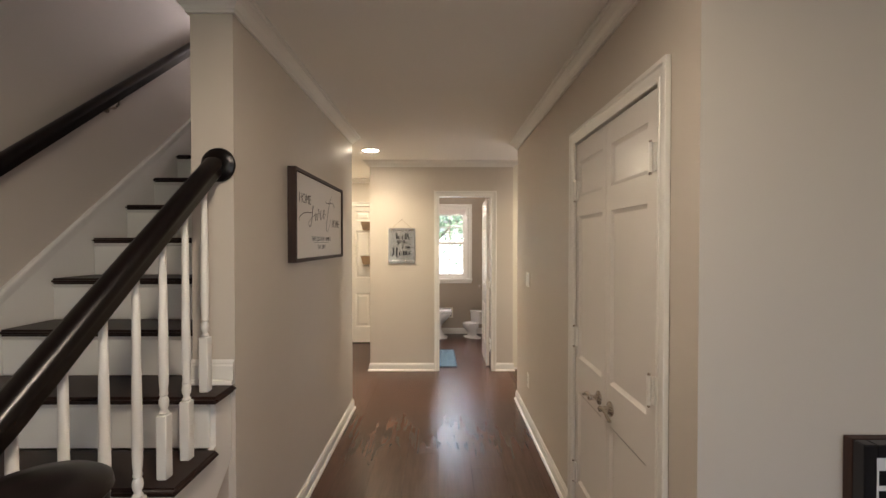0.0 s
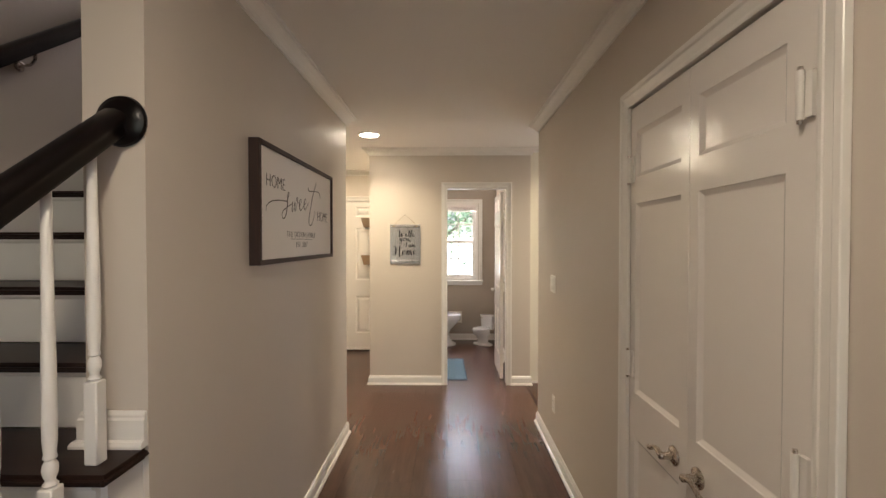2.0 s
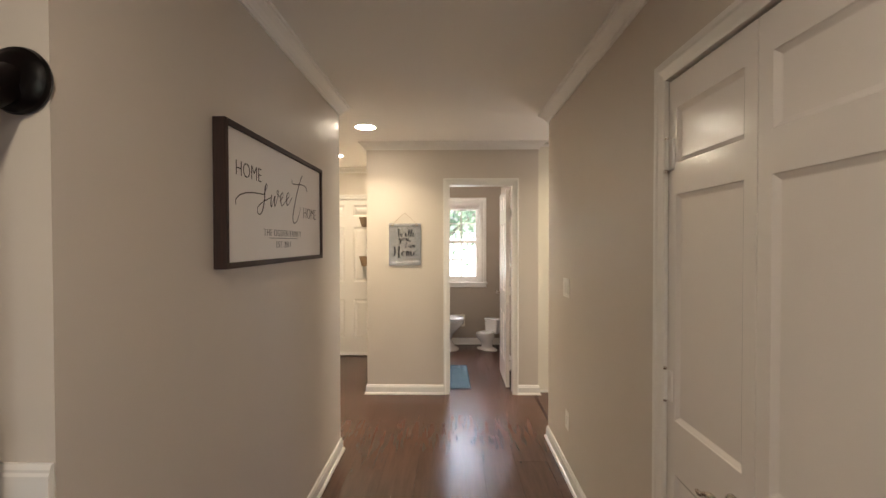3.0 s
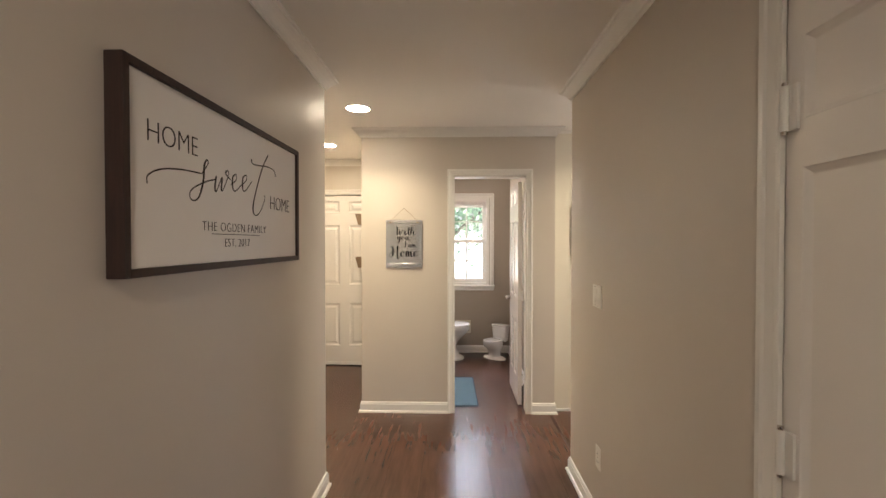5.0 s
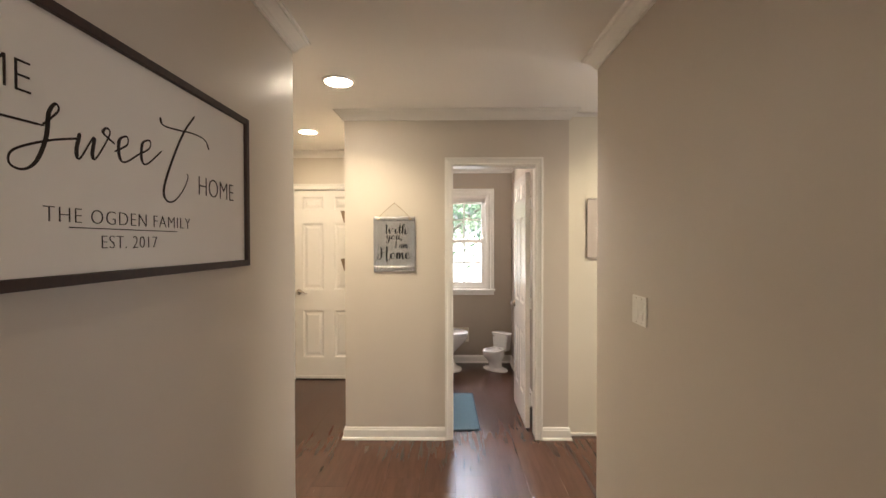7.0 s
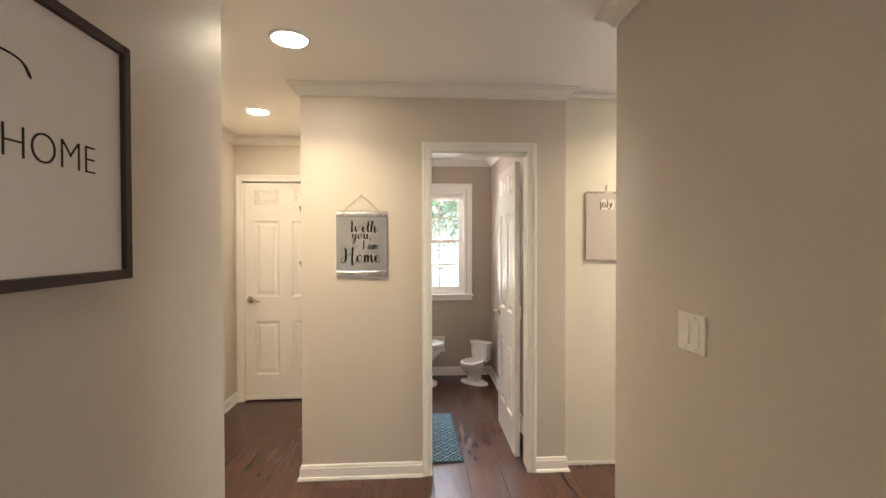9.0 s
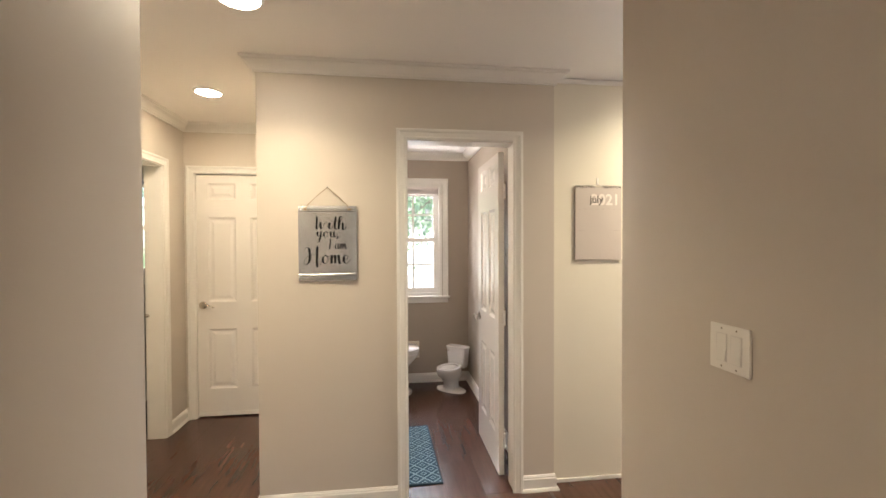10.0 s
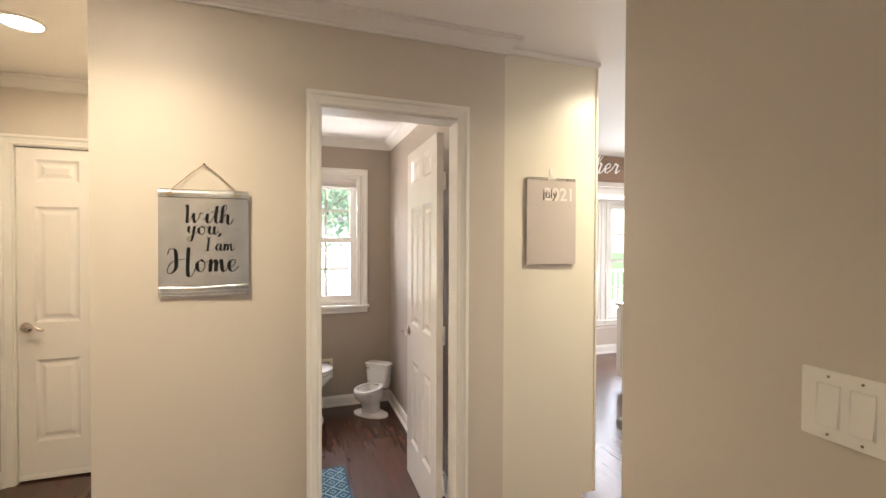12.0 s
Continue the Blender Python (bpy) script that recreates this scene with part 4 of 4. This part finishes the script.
for s in (-1, 1):
    part("knot", lathe(bmesh.new(), [(0.001, -0.007), (0.008, -0.004), (0.0095, 0.0), (0.007, 0.005), (0.001, 0.007)], 10, Matrix.Translation((s * 0.117, -0.018, 0.184)) @ Matrix.Diagonal((1.3, 0.7, 0.9, 1))), ROPE, sign)
part("nail", tube(bmesh.new(), [(0, 0.0, 0.302), (0, -0.014, 0.303)], [0.002, 0.004], 8), INK, sign)


def sheet_face(x, z):
    u = (x + 0.155) / 0.31
    return -0.0114 + 0.0052 * math.sin(u * math.pi * 1.3 + 0.4) - (0.0004 if u > 0.5 else 0)


script(sign, "With", 0.035, 0.0022, 0.0100, 0.018, 0.077, -0.0172, BLACK_INK, 0.0, 1.42, sheet_face)
script(sign, "you,", 0.031, 0.0020, 0.0088, 0.000, 0.033, -0.0175, BLACK_INK, 0.0, 1.45, sheet_face)
script(sign, "I am", 0.027, 0.0018, 0.0066, 0.054, -0.030, -0.0178, BLACK_INK, 0.02, 1.2, sheet_face)
script(sign, "Home", 0.047, 0.0024, 0.0125, 0.012, -0.111, -0.0174, BLACK_INK, 0.0, 1.2, sheet_face)

# ---- pantry cabinet and calendar ----
pantry = thing("pantry_cabinet", pose(0.965, 7.27, 0), "tall cream painted pantry cabinet with trimmed side panel", "cabinet")
part("body", boxes(((0.004, 0.004, 0.11), (0.585, 0.62, 2.435)), ((0.004, 0.004, 0.0), (0.515, 0.62, 0.11))), PANEL, pantry)
part("side_panel", prism(bmesh.new(), [(0.004, 0.0), (0.510, 0.0), (0.510, 0.10), (0.590, 0.10), (0.590, 2.436), (0.004, 2.436)], 1, -0.004, 0.003), PANEL, pantry)
part("top_trim", sweep(bmesh.new(), [(0.004, -0.0045, 2.410), (0.592, -0.0045, 2.410), (0.592, 0.62, 2.410)], Z, ((0, 0), (0.006, 0), (0.010, 0.006), (0.010, 0.026), (0, 0.026))), TRIM, pantry)
part("corner_trim", one_box((0.578, -0.009, 0.10), (0.594, 0.003, 2.409), 0.002), PANEL, pantry)
part("base_trim", one_box((0.004, -0.016, 0.0), (0.510, -0.0045, 0.022), 0.002), TRIM, pantry)
for z0, z1 in ((0.13, 1.45), (1.46, 2.40)):
    dr = part("door", one_box((0.586, 0.02, z0), (0.606, 0.61, z1), 0.002), PANEL, pantry)
    part("handle", tube(bmesh.new(), [(0.607, 0.56, z0 + 0.5), (0.63, 0.56, z0 + 0.5), (0.63, 0.56, z0 + 0.62), (0.607, 0.56, z0 + 0.62)], 0.005, 8), NICKEL, dr)

calendar = thing("wall_calendar", pose(1.262, 7.2655, 1.572), "taupe paper wall calendar hanging on the pantry side panel", "calendar")
for i in range(4):
    part("page", one_box((-0.148 + 0.0008 * i, -0.004 - 0.0024 * (i + 1), -0.222 + 0.001 * i), (0.148, -0.004 - 0.0024 * i - 0.0003, 0.222)), PAPER, calendar)
coil = bmesh.new()
for i in range(36):
    x = -0.142 + i * 0.0081
    if abs(x) > 0.022:
        tube(coil, [(x, -0.015, 0.214), (x, -0.018, 0.222), (x, -0.012, 0.228), (x, -0.006, 0.226)], 0.0011, 5)
tagged(part("wire_binding", coil, BLACK, calendar), kind="stuff")
part("hanger", tube(bmesh.new(), [(-0.03, -0.011, 0.226), (-0.006, -0.011, 0.232), (0, -0.011, 0.246), (0.006, -0.011, 0.232), (0.03, -0.011, 0.226)], 0.0016, 6), WHITE_INK, calendar)
part("hook", boxes(((-0.006, -0.006, 0.236), (0.006, 0.0, 0.275)), bevel=0.001), PLASTIC, calendar)
lettering(calendar, "july", 0.062, -0.012, 0.124, BLACK_INK, y=-0.0142)
lettering(calendar, "2021", 0.092, 0.046, 0.112, PALE_INK, y=-0.0138, offset=0.002)
for lo, hi in (*[((-0.13 + i * 0.038, -0.0140, 0.085), (-0.13 + i * 0.038 + 0.016, -0.0136, 0.0865)) for i in range(8)], ((-0.13, -0.0140, -0.045), (-0.09, -0.0136, -0.044)), ((0.10, -0.0140, -0.045), (0.14, -0.0136, -0.044))):
    part("dash", one_box(lo, hi), PAPER_LINE, calendar)


# ---- bathroom ----
def toilet_shape(name, m, label, s, tank, round_base):
    """Faces local -y; s scales a bowl whose rim is 0.40 high."""
    t = thing(name, m, label, "toilet")
    f = round_base
    base = loft(bmesh.new(), [(0, 0.02 * s, 0, 0.155 * s * f, 0.25 * s * (0.62 if f > 1 else 1)), (0, 0.02 * s, 0.02 * s, 0.155 * s * f, 0.25 * s * (0.62 if f > 1 else 1)), (0, 0.02 * s, 0.055 * s, 0.125 * s, 0.19 * s * (0.75 if f > 1 else 1)), (0, 0.02 * s, 0.14 * s, 0.100 * s * (1.25 if f > 1 else 1), (0.135 if f > 1 else 0.145) * s),
                              (0, 0.0, 0.22 * s, 0.108 * s * (1.35 if f > 1 else 1), (0.165 if f > 1 else 0.155) * s), (0, -0.02 * s, 0.29 * s, (0.185 if f > 1 else 0.150) * s, (0.235 if f > 1 else 0.205) * s), (0, -0.04 * s, 0.37 * s, 0.185 * s, 0.255 * s), (0, -0.04 * s, 0.40 * s, 0.187 * s, 0.257 * s), (0, -0.04 * s, 0.402 * s, 0.150 * s, 0.215 * s), (0, -0.04 * s, 0.36 * s, 0.120 * s, 0.18 * s), (0, -0.02 * s, 0.28 * s, 0.05 * s, 0.08 * s)], 36, 2.2)
    part("bowl", base, PORCELAIN, t, smooth=True)
    ring = bmesh.new()
    n = 40
    prof = [(1.0, 0.402), (1.02, 0.408), (1.01, 0.422), (0.93, 0.427), (0.76, 0.424), (0.74, 0.412), (0.76, 0.402)]
    rws = []
    for j in range(n):
        a = 2 * math.pi * j / n
        rws.append([ring.verts.new((math.cos(a) * 0.187 * s * k, -0.04 * s + math.sin(a) * 0.257 * s * k, h * s)) for k, h in prof])
    for a, b in zip(rws, rws[1:] + rws[:1]):
        for j in range(len(prof)):
            ring.faces.new((a[j], b[j], b[(j + 1) % len(prof)], a[(j + 1) % len(prof)]))
    part("seat", ring, PORCELAIN, t, smooth=True)
    tw, td, th, ty = tank
    part("tank", loft(bmesh.new(), [(0, ty, 0.36 * s, tw * 0.40, td * 0.42), (0, ty, 0.42 * s, tw * 0.44, td * 0.46), (0, ty, th - 0.03 * s, tw * 0.5, td * 0.5)], 32, 6), PORCELAIN, t, smooth=True)
    part("tank_lid", loft(bmesh.new(), [(0, ty, th - 0.03 * s, tw * 0.52, td * 0.55), (0, ty, th - 0.008 * s, tw * 0.53, td * 0.56), (0, ty, th, tw * 0.50, td * 0.52)], 32, 6), PORCELAIN, t, smooth=True)
    part("flush_handle", tube(bmesh.new(), [(-tw * 0.30, ty - td * 0.5 - 0.001, th - 0.07 * s), (-tw * 0.30, ty - td * 0.5 - 0.02 * s, th - 0.07 * s), (-tw * 0.46, ty - td * 0.5 - 0.025 * s, th - 0.075 * s)], 0.008 * s, 8), NICKEL, t, smooth=True)
    return t


toilet = toilet_shape("toilet", pose(-0.005, 8.95, 0, 0, 0, 90), "full-size white porcelain toilet with its lid down in the bathroom", 1.0, (0.42, 0.19, 0.76, 0.38), 1.0)
part("lid", loft(bmesh.new(), [(0, -0.04, 0.429, 0.186, 0.256), (0, -0.04, 0.437, 0.190, 0.262), (0, -0.04, 0.446, 0.180, 0.250), (0, -0.04, 0.449, 0.10, 0.16)], 40, 2.2), PORCELAIN, toilet, smooth=True)
potty = toilet_shape("potty_toilet", pose(0.605, 8.955, 0, 0, 0, -42), "small white toddler potty shaped like a toilet beside the baseboard", 0.57, (0.225, 0.105, 0.41, 0.14), 1.8)

MAT = bpy.data.materials.new("teal_lattice_mat")
MAT.use_nodes = True
nt = MAT.node_tree
tc = nt.nodes.new("ShaderNodeNewGeometry")
sp = nt.nodes.new("ShaderNodeSeparateXYZ")
nt.links.new(tc.outputs["Position"], sp.inputs[0])


def mnode(op, a, b=None, c=None):
    n = nt.nodes.new("ShaderNodeMath")
    n.operation = op
    for i, v in enumerate((a, b, c)):
        if v is None:
            continue
        if isinstance(v, (int, float)):
            n.inputs[i].default_value = v
        else:
            nt.links.new(v, n.inputs[i])
    return n.outputs[0]


def cell(v, size):
    return mnode("ABSOLUTE", mnode("SUBTRACT", mnode("FRACT", mnode("DIVIDE", v, size)), 0.5))


px, py = cell(sp.outputs[0], 0.105), cell(sp.outputs[1], 0.105)
dist = mnode("ADD", px, py)
wave = mnode("ADD", dist, mnode("MULTIPLY", mnode("SINE", mnode("MULTIPLY", mnode("SUBTRACT", px, py), 19.0)), 0.02))
line = mnode("LESS_THAN", mnode("ABSOLUTE", mnode("SUBTRACT", wave, 0.5)), 0.055)
inner = mnode("LESS_THAN", mnode("ABSOLUTE", mnode("SUBTRACT", dist, 0.17)), 0.035)
outer = mnode("LESS_THAN", mnode("ABSOLUTE", mnode("SUBTRACT", dist, 0.83)), 0.035)
pat = mnode("MINIMUM", mnode("ADD", mnode("ADD", line, inner), outer), 1.0)
mx = nt.nodes.new("ShaderNodeMix")
mx.data_type = "RGBA"
mx.inputs["A"].default_value = (0.012, 0.058, 0.095, 1)
mx.inputs["B"].default_value = (0.28, 0.41, 0.46, 1)
nt.links.new(pat, mx.inputs["Factor"])
nt.links.new(mx.outputs["Result"], nt.nodes["Principled BSDF"].inputs["Base Color"])
nt.nodes["Principled BSDF"].inputs["Roughness"].default_value = 0.85
nz = nt.nodes.new("ShaderNodeTexNoise")
nz.inputs["Scale"].default_value = 350
nt.links.new(tc.outputs["Position"], nz.inputs["Vector"])
bmp = nt.nodes.new("ShaderNodeBump")
bmp.inputs["Distance"].default_value = 0.002
nt.links.new(nz.outputs["Fac"], bmp.inputs["Height"])
nt.links.new(bmp.outputs["Normal"], nt.nodes["Principled BSDF"].inputs["Normal"])
MAT_EDGE = material("dark_teal_binding", (0.012, 0.035, 0.055), 0.85, vary=0.1, scale=40)
rug = thing("bath_mat", pose(0.09, 7.745, 0.0, 0, 0, 1), "teal bath mat with a pale lattice pattern on the floor", "bath mat")
part("mat_field", one_box((-0.212, -0.397, 0.001), (0.212, 0.397, 0.009)), MAT, rug)
part("mat_border", boxes(((-0.222, -0.41, 0.001), (-0.2125, 0.41, 0.010)), ((0.2125, -0.41, 0.001), (0.222, 0.41, 0.010)), ((-0.2125, -0.41, 0.001), (0.2125, -0.3975, 0.010)), ((-0.2125, 0.3975, 0.001), (0.2125, 0.41, 0.010))), MAT_EDGE, rug)
vent = thing("wall_register", pose(0.225, 9.247, 0.345), "beige metal wall register above the bathroom baseboard", "vent")
part("frame", strip_frame(bmesh.new(), 0.19, 0.17, 0.028, -0.012, -0.001), PANEL, vent)
part("backing", one_box((-0.066, -0.002, -0.056), (0.066, -0.0005, 0.056)), BLACK, vent)
for i in range(7):
    z = -0.048 + i * 0.016
    part("slat", one_box((-0.066, -0.010, z), (0.066, -0.003, z + 0.003)), PANEL, vent)

# ---- hanging bins on the closet door ----
for z in (1.675, 1.175):
    b = thing("hanging_bin", pose(-0.915, 8.579, z), "small tapered brown hanging bin on the white closet door", "storage bin", "hanging bins")
    for y0, y1 in ((-0.112, -0.106), (-0.006, -0.0005)):
        part("bin_face", prism(bmesh.new(), [(-0.10, 0.0), (0.10, 0.0), (0.135, 0.125), (-0.135, 0.125)], 1, y0, y1), BASKET, b)
    for s in (-1, 1):
        bm = bmesh.new()
        vs = [bm.verts.new(p) for p in ((s * 0.10, -0.106, 0), (s * 0.10, -0.006, 0), (s * 0.135, -0.006, 0.125), (s * 0.135, -0.106, 0.125))]
        ws = [bm.verts.new((v.co.x - s * 0.005, v.co.y, v.co.z)) for v in vs]
        for j in range(4):
            bm.faces.new((vs[j], vs[(j + 1) % 4], ws[(j + 1) % 4], ws[j]))
        bm.faces.new(vs)
        bm.faces.new(ws[::-1])
        part("bin_side", bm, BASKET, b)
    part("bin_bottom", one_box((-0.094, -0.106, 0.0), (0.094, -0.006, 0.005)), BASKET, b)

# ---- kitchen ----
def base_cabinet(name, m, w, d, h, label, doors, top_over=0.025):
    c = thing(name, m, label, "cabinet", "kitchen base cabinets")
    part("body", boxes(((0, 0, 0.10), (w, d, h)), ((0.0, 0.06, 0), (w, d, 0.10))), TRIM, c)
    dw = w / doors
    for i in range(doors):
        dr = part("door", strip_frame(bmesh.new(), dw - 0.008, h - 0.13, 0.055, -0.020, -0.001), TRIM, c)
        dr.location = (dw * (i + 0.5), 0, 0.10 + (h - 0.10) / 2)
        part("door_panel", one_box((-dw / 2 + 0.060, -0.012, -(h - 0.13) / 2 + 0.056), (dw / 2 - 0.060, -0.002, (h - 0.13) / 2 - 0.056)), TRIM, dr)
        part("handle", tube(bmesh.new(), [(dw / 2 - 0.035, -0.021, 0.12), (dw / 2 - 0.035, -0.045, 0.12), (dw / 2 - 0.035, -0.045, 0.24), (dw / 2 - 0.035, -0.021, 0.24)], 0.005, 8), NICKEL, dr)
    return c


base_cabinet("kitchen_cabinet", pose(1.02, 5.02, 0, 0, 0, 0) @ pose(0.56, 0.0, 0, 0, 0, 90), 1.38, 0.56, 0.87, "white base cabinet behind the hall wall", 3)
top = structure("worktop_hall_side", one_box((0.963, 5.01, 0.872), (1.62, 6.43, 0.905), 0.004), STONE, "dark grey stone worktop")
base_cabinet("kitchen_cabinet", pose(3.145, 7.1, 0) @ pose(0, 1.8, 0, 0, 0, -90), 1.8, 0.58, 0.82, "white base cabinet before the bay window", 3)
structure("worktop_bay_side", one_box((3.115, 7.08, 0.823), (3.765, 8.93, 0.853), 0.004), PANEL, "pale worktop")
board = thing("wooden_word_sign", pose(3.09, 9.279, 2.292), "rustic brown wooden sign with white script above the kitchen bay", "wall sign")
for i in range(2):
    part("board", one_box((-0.44, -0.020, -0.142 + i * 0.1425), (0.44, -0.001, -0.0005 + i * 0.1425), 0.002), RUSTIC, board)
script(board, "gather", 0.105, 0.010, 0.026, 0.02, -0.045, -0.0215, WHITE_INK, 0.25, 1.4)
structure("bay_ledge", one_box((2.9, 9.40, 2.02), (5.2, 10.0, 2.10)), TRIM, "white bay soffit")

# ---- foyer corner board ----
stand = thing("framed_standing_board", pose(1.40, 3.378, 0.0), "tall black framed board with white face against the foyer wall", "framed sign")
for lo, hi in (((-0.14, -0.034, 0.0), (-0.105, -0.0, 0.955)), ((0.105, -0.034, 0.0), (0.14, -0.0, 0.955)), ((-0.105, -0.034, 0.92), (0.105, -0.0, 0.955)), ((-0.105, -0.034, 0.0), (0.105, -0.0, 0.035))):
    part("frame_side", one_box(lo, hi, 0.002), BLACK, stand)
part("backing", one_box((-0.1415, 0.0, 0.0), (0.1415, 0.0265, 0.957), 0.001), FRAME, stand, "dark brown wooden backing")
part("face", one_box((-0.1045, -0.022, 0.0355), (0.1045, -0.004, 0.9195)), CANVAS, stand)
part("mark", boxes(((-0.088, -0.0232, 0.84), (-0.060, -0.0218, 0.88)), ((-0.088, -0.0232, 0.80), (-0.06, -0.0218, 0.825))), BLACK_INK, stand)

# ---- deck rail outside the bay ----
deck = thing("deck_railing", pose(4.2, 12.3, -0.35), "white painted deck railing outside the bay window", "railing")
part("top_rail", one_box((-1.8, -0.07, 1.25), (2.2, 0.07, 1.29), 0.005), TRIM, deck)
part("bottom_rail", one_box((-1.8, -0.03, 0.55), (2.2, 0.03, 0.60), 0.005), TRIM, deck)
for i in range(32):
    part("slat", one_box((-1.78 + i * 0.125, -0.018, 0.60), (-1.744 + i * 0.125, 0.018, 1.25)), TRIM, deck)
for x in (-1.86, 0.2, 2.25):
    part("post", one_box((x - 0.05, -0.05, 0.0), (x + 0.05, 0.05, 1.36), 0.006), TRIM, deck)

# ---- outdoors ----
structure("ground", one_box((-60, 9.22, -0.6), (60, 90, -0.35)), GRASS, "lawn")
structure("ground", one_box((-60, -60, -0.8), (60, 9.22, -0.35)), GRASS, "lawn")
# Slab is drawn out towards the house to bounce sun into the bathroom.
structure("driveway", one_box((-3, 9.45, -0.345), (9, 26.9, -0.33)), CONCRETE, "pale concrete driveway, extended as a sunlight reflector")
structure("floor_slab", boxes(((-4.85, -1.12, -0.3), (5.35, 10.15, -0.014))), SEAM, "dark seams under the floor planks")


def tree(x, y, h, seed, leaves=4200, spread=3.0, low=None):
    rnd = random.Random(seed)
    t = thing("tree", pose(x, y, -0.35), "leafy green deciduous tree with a grey-brown trunk on the lawn", "tree")
    bm = bmesh.new()
    tube(bm, [(0, 0, -0.1), (0.05, 0, 0.6), (0.02, 0.05, 1.6), (-0.05, 0, 2.6), (0, 0, h * 0.7)], [0.24, 0.18, 0.16, 0.14, 0.05], 12)
    tips = []
    for i in range(9):
        a, z = rnd.uniform(0, 6.28), rnd.uniform(1.7, h * 0.6)
        r = rnd.uniform(0.6, 1.0) * spread
        p = [(0, 0, z), (math.cos(a) * r * 0.4, math.sin(a) * r * 0.4, z + 0.5), (math.cos(a) * r, math.sin(a) * r, z + rnd.uniform(0.6, 1.4))]
        tube(bm, p, [0.07, 0.045, 0.012], 7)
        tips += [p[1], p[2]]
    if low:
        p = [(0, 0, 1.2), (low * 0.35, 0, 1.75), (low * 0.7, 0.1, 2.45), (low, 0.1, 2.9)]
        tube(bm, p, [0.07, 0.05, 0.035, 0.015], 7)
        tips += [p[2], p[2], p[3], (low * 0.8, 0.3, 2.8), (low * 0.5, 0.2, 2.9)]
    part("trunk", bm, BARK, t, smooth=True)
    bm = bmesh.new()
    tips.append((0, 0, h * 0.85))
    clumps = [(c[0] + rnd.gauss(0, 0.6), c[1] + rnd.gauss(0, 0.6), c[2] + rnd.gauss(0.1, 0.4), rnd.uniform(0.3, 0.6)) for c in tips for _ in range(4)]
    for _ in range(leaves):
        cx, cy, cz, cr = rnd.choice(clumps)
        p = Vector((cx + rnd.gauss(0, cr), cy + rnd.gauss(0, cr), cz + rnd.gauss(0, cr * 0.6)))
        u = Vector((rnd.gauss(0, 1), rnd.gauss(0, 1), rnd.gauss(0, 1))).normalized()
        v = u.orthogonal().normalized()
        s = rnd.uniform(0.04, 0.08)
        bm.faces.new([bm.verts.new(q) for q in (p - u * s, p + v * s * 0.55, p + u * s, p - v * s * 0.55)])
    part("crown", bm, LEAF, t, "loose crown of small green leaves")
    return t


tree(-0.95, 13.5, 5.5, 3, 13000, 2.6, 2.2)
tree(-3.2, 17.0, 6.5, 5)
tree(4.0, 19.0, 7.0, 8)

# House is added, filling the lower panes with sunlit white.
house = thing("backdrop_house", pose(1.0, 27.0, -0.33), "added white-sided house with a grey shingle roof, a bright backdrop", "house")
part("wall", one_box((-9, 0, 0), (9, 7, 2.9)), SIDING, house)
for i in range(19):
    part("siding_board", prism(bmesh.new(), [(-0.002, i * 0.15), (-0.03, i * 0.15), (-0.012, i * 0.15 + 0.149), (-0.002, i * 0.15 + 0.149)], 0, -9, 9), SIDING, house)
part("roof", prism(bmesh.new(), [(-0.5, 2.85), (3.5, 5.2), (7.5, 2.85), (7.5, 2.95), (3.5, 5.32), (-0.5, 2.95)], 0, -9.4, 9.4), ROOF, house)
for x in (-6, -2.5, 3.5, 6.5):
    w = part("window", one_box((x - 0.45, -0.06, 1.0), (x + 0.45, -0.031, 2.2)), TRIM, house)
    part("pane", one_box((x - 0.38, -0.066, 1.07), (x + 0.38, -0.061, 2.13)), BLACK, w)

# ---- floor planks ----
floor = new("floor")
tagged(floor, "dark brown wood plank floor with a soft sheen", "", "", "structure")
PWID, PLEN = 0.218, 1.28
plank_bm = one_box((0.0002, 0.0002, -0.014), (PWID - 0.0002, PLEN - 0.0002, 0.0), 0.0005, 1)
plank_first = part("plank", plank_bm, PLANK, floor)
plank_mesh = plank_first.data
rnd = random.Random(11)
first = True
extra = bmesh.new()
for i in range(-9, 24):
    x = i * PWID + 0.111
    off = 0.63 if i == 0 else rnd.uniform(0, PLEN)
    for j in range(-1, 9):
        y = j * PLEN - off + 2.2
        if y > 9.99 or y > 9.24 and x < 2.78 or y + PLEN < 2.0 or x < -1.9 and y < 6:
            continue
        if x > 4.4:
            continue
        if x < -0.9 and y + PLEN < 6.0:
            continue
        if x > 1.0 and y + PLEN < 4.9 and y < 3.4 and y + PLEN < 3.4 and x > 2.2:
            continue
        if first:
            ob, first = plank_first, False
        else:
            ob = new("plank", plank_mesh)
            ob.parent = floor
        ob.location = (x, y, 0)
for y in range(-1, 2):
    for i in range(-9, 24):
        box(extra, (i * PWID + 0.112, y + 0.001, -0.0139), (i * PWID + 0.328, y + 0.999, -0.004))
ob = part("plank_field", extra, PLANK, floor)
ob["kind"] = "stuff"
box_back = boxes(((-4.7, 6.2, -0.014), (-1.86, 9.07, 0.0)), ((4.70, 3.5, -0.014), (5.2, 10.0, 0.0)))
structure("floor_side_rooms", box_back, PLANK, "dark brown wood floor")
structure("transition_strip", sweep(bmesh.new(), [(0.925, 6.26, 0), (0.925, 7.18, 0)], Z, ((-0.012, 0.0005), (0.012, 0.0005), (0.009, 0.003), (-0.009, 0.003))), FRAME, "dark wooden transition strip in the floor")
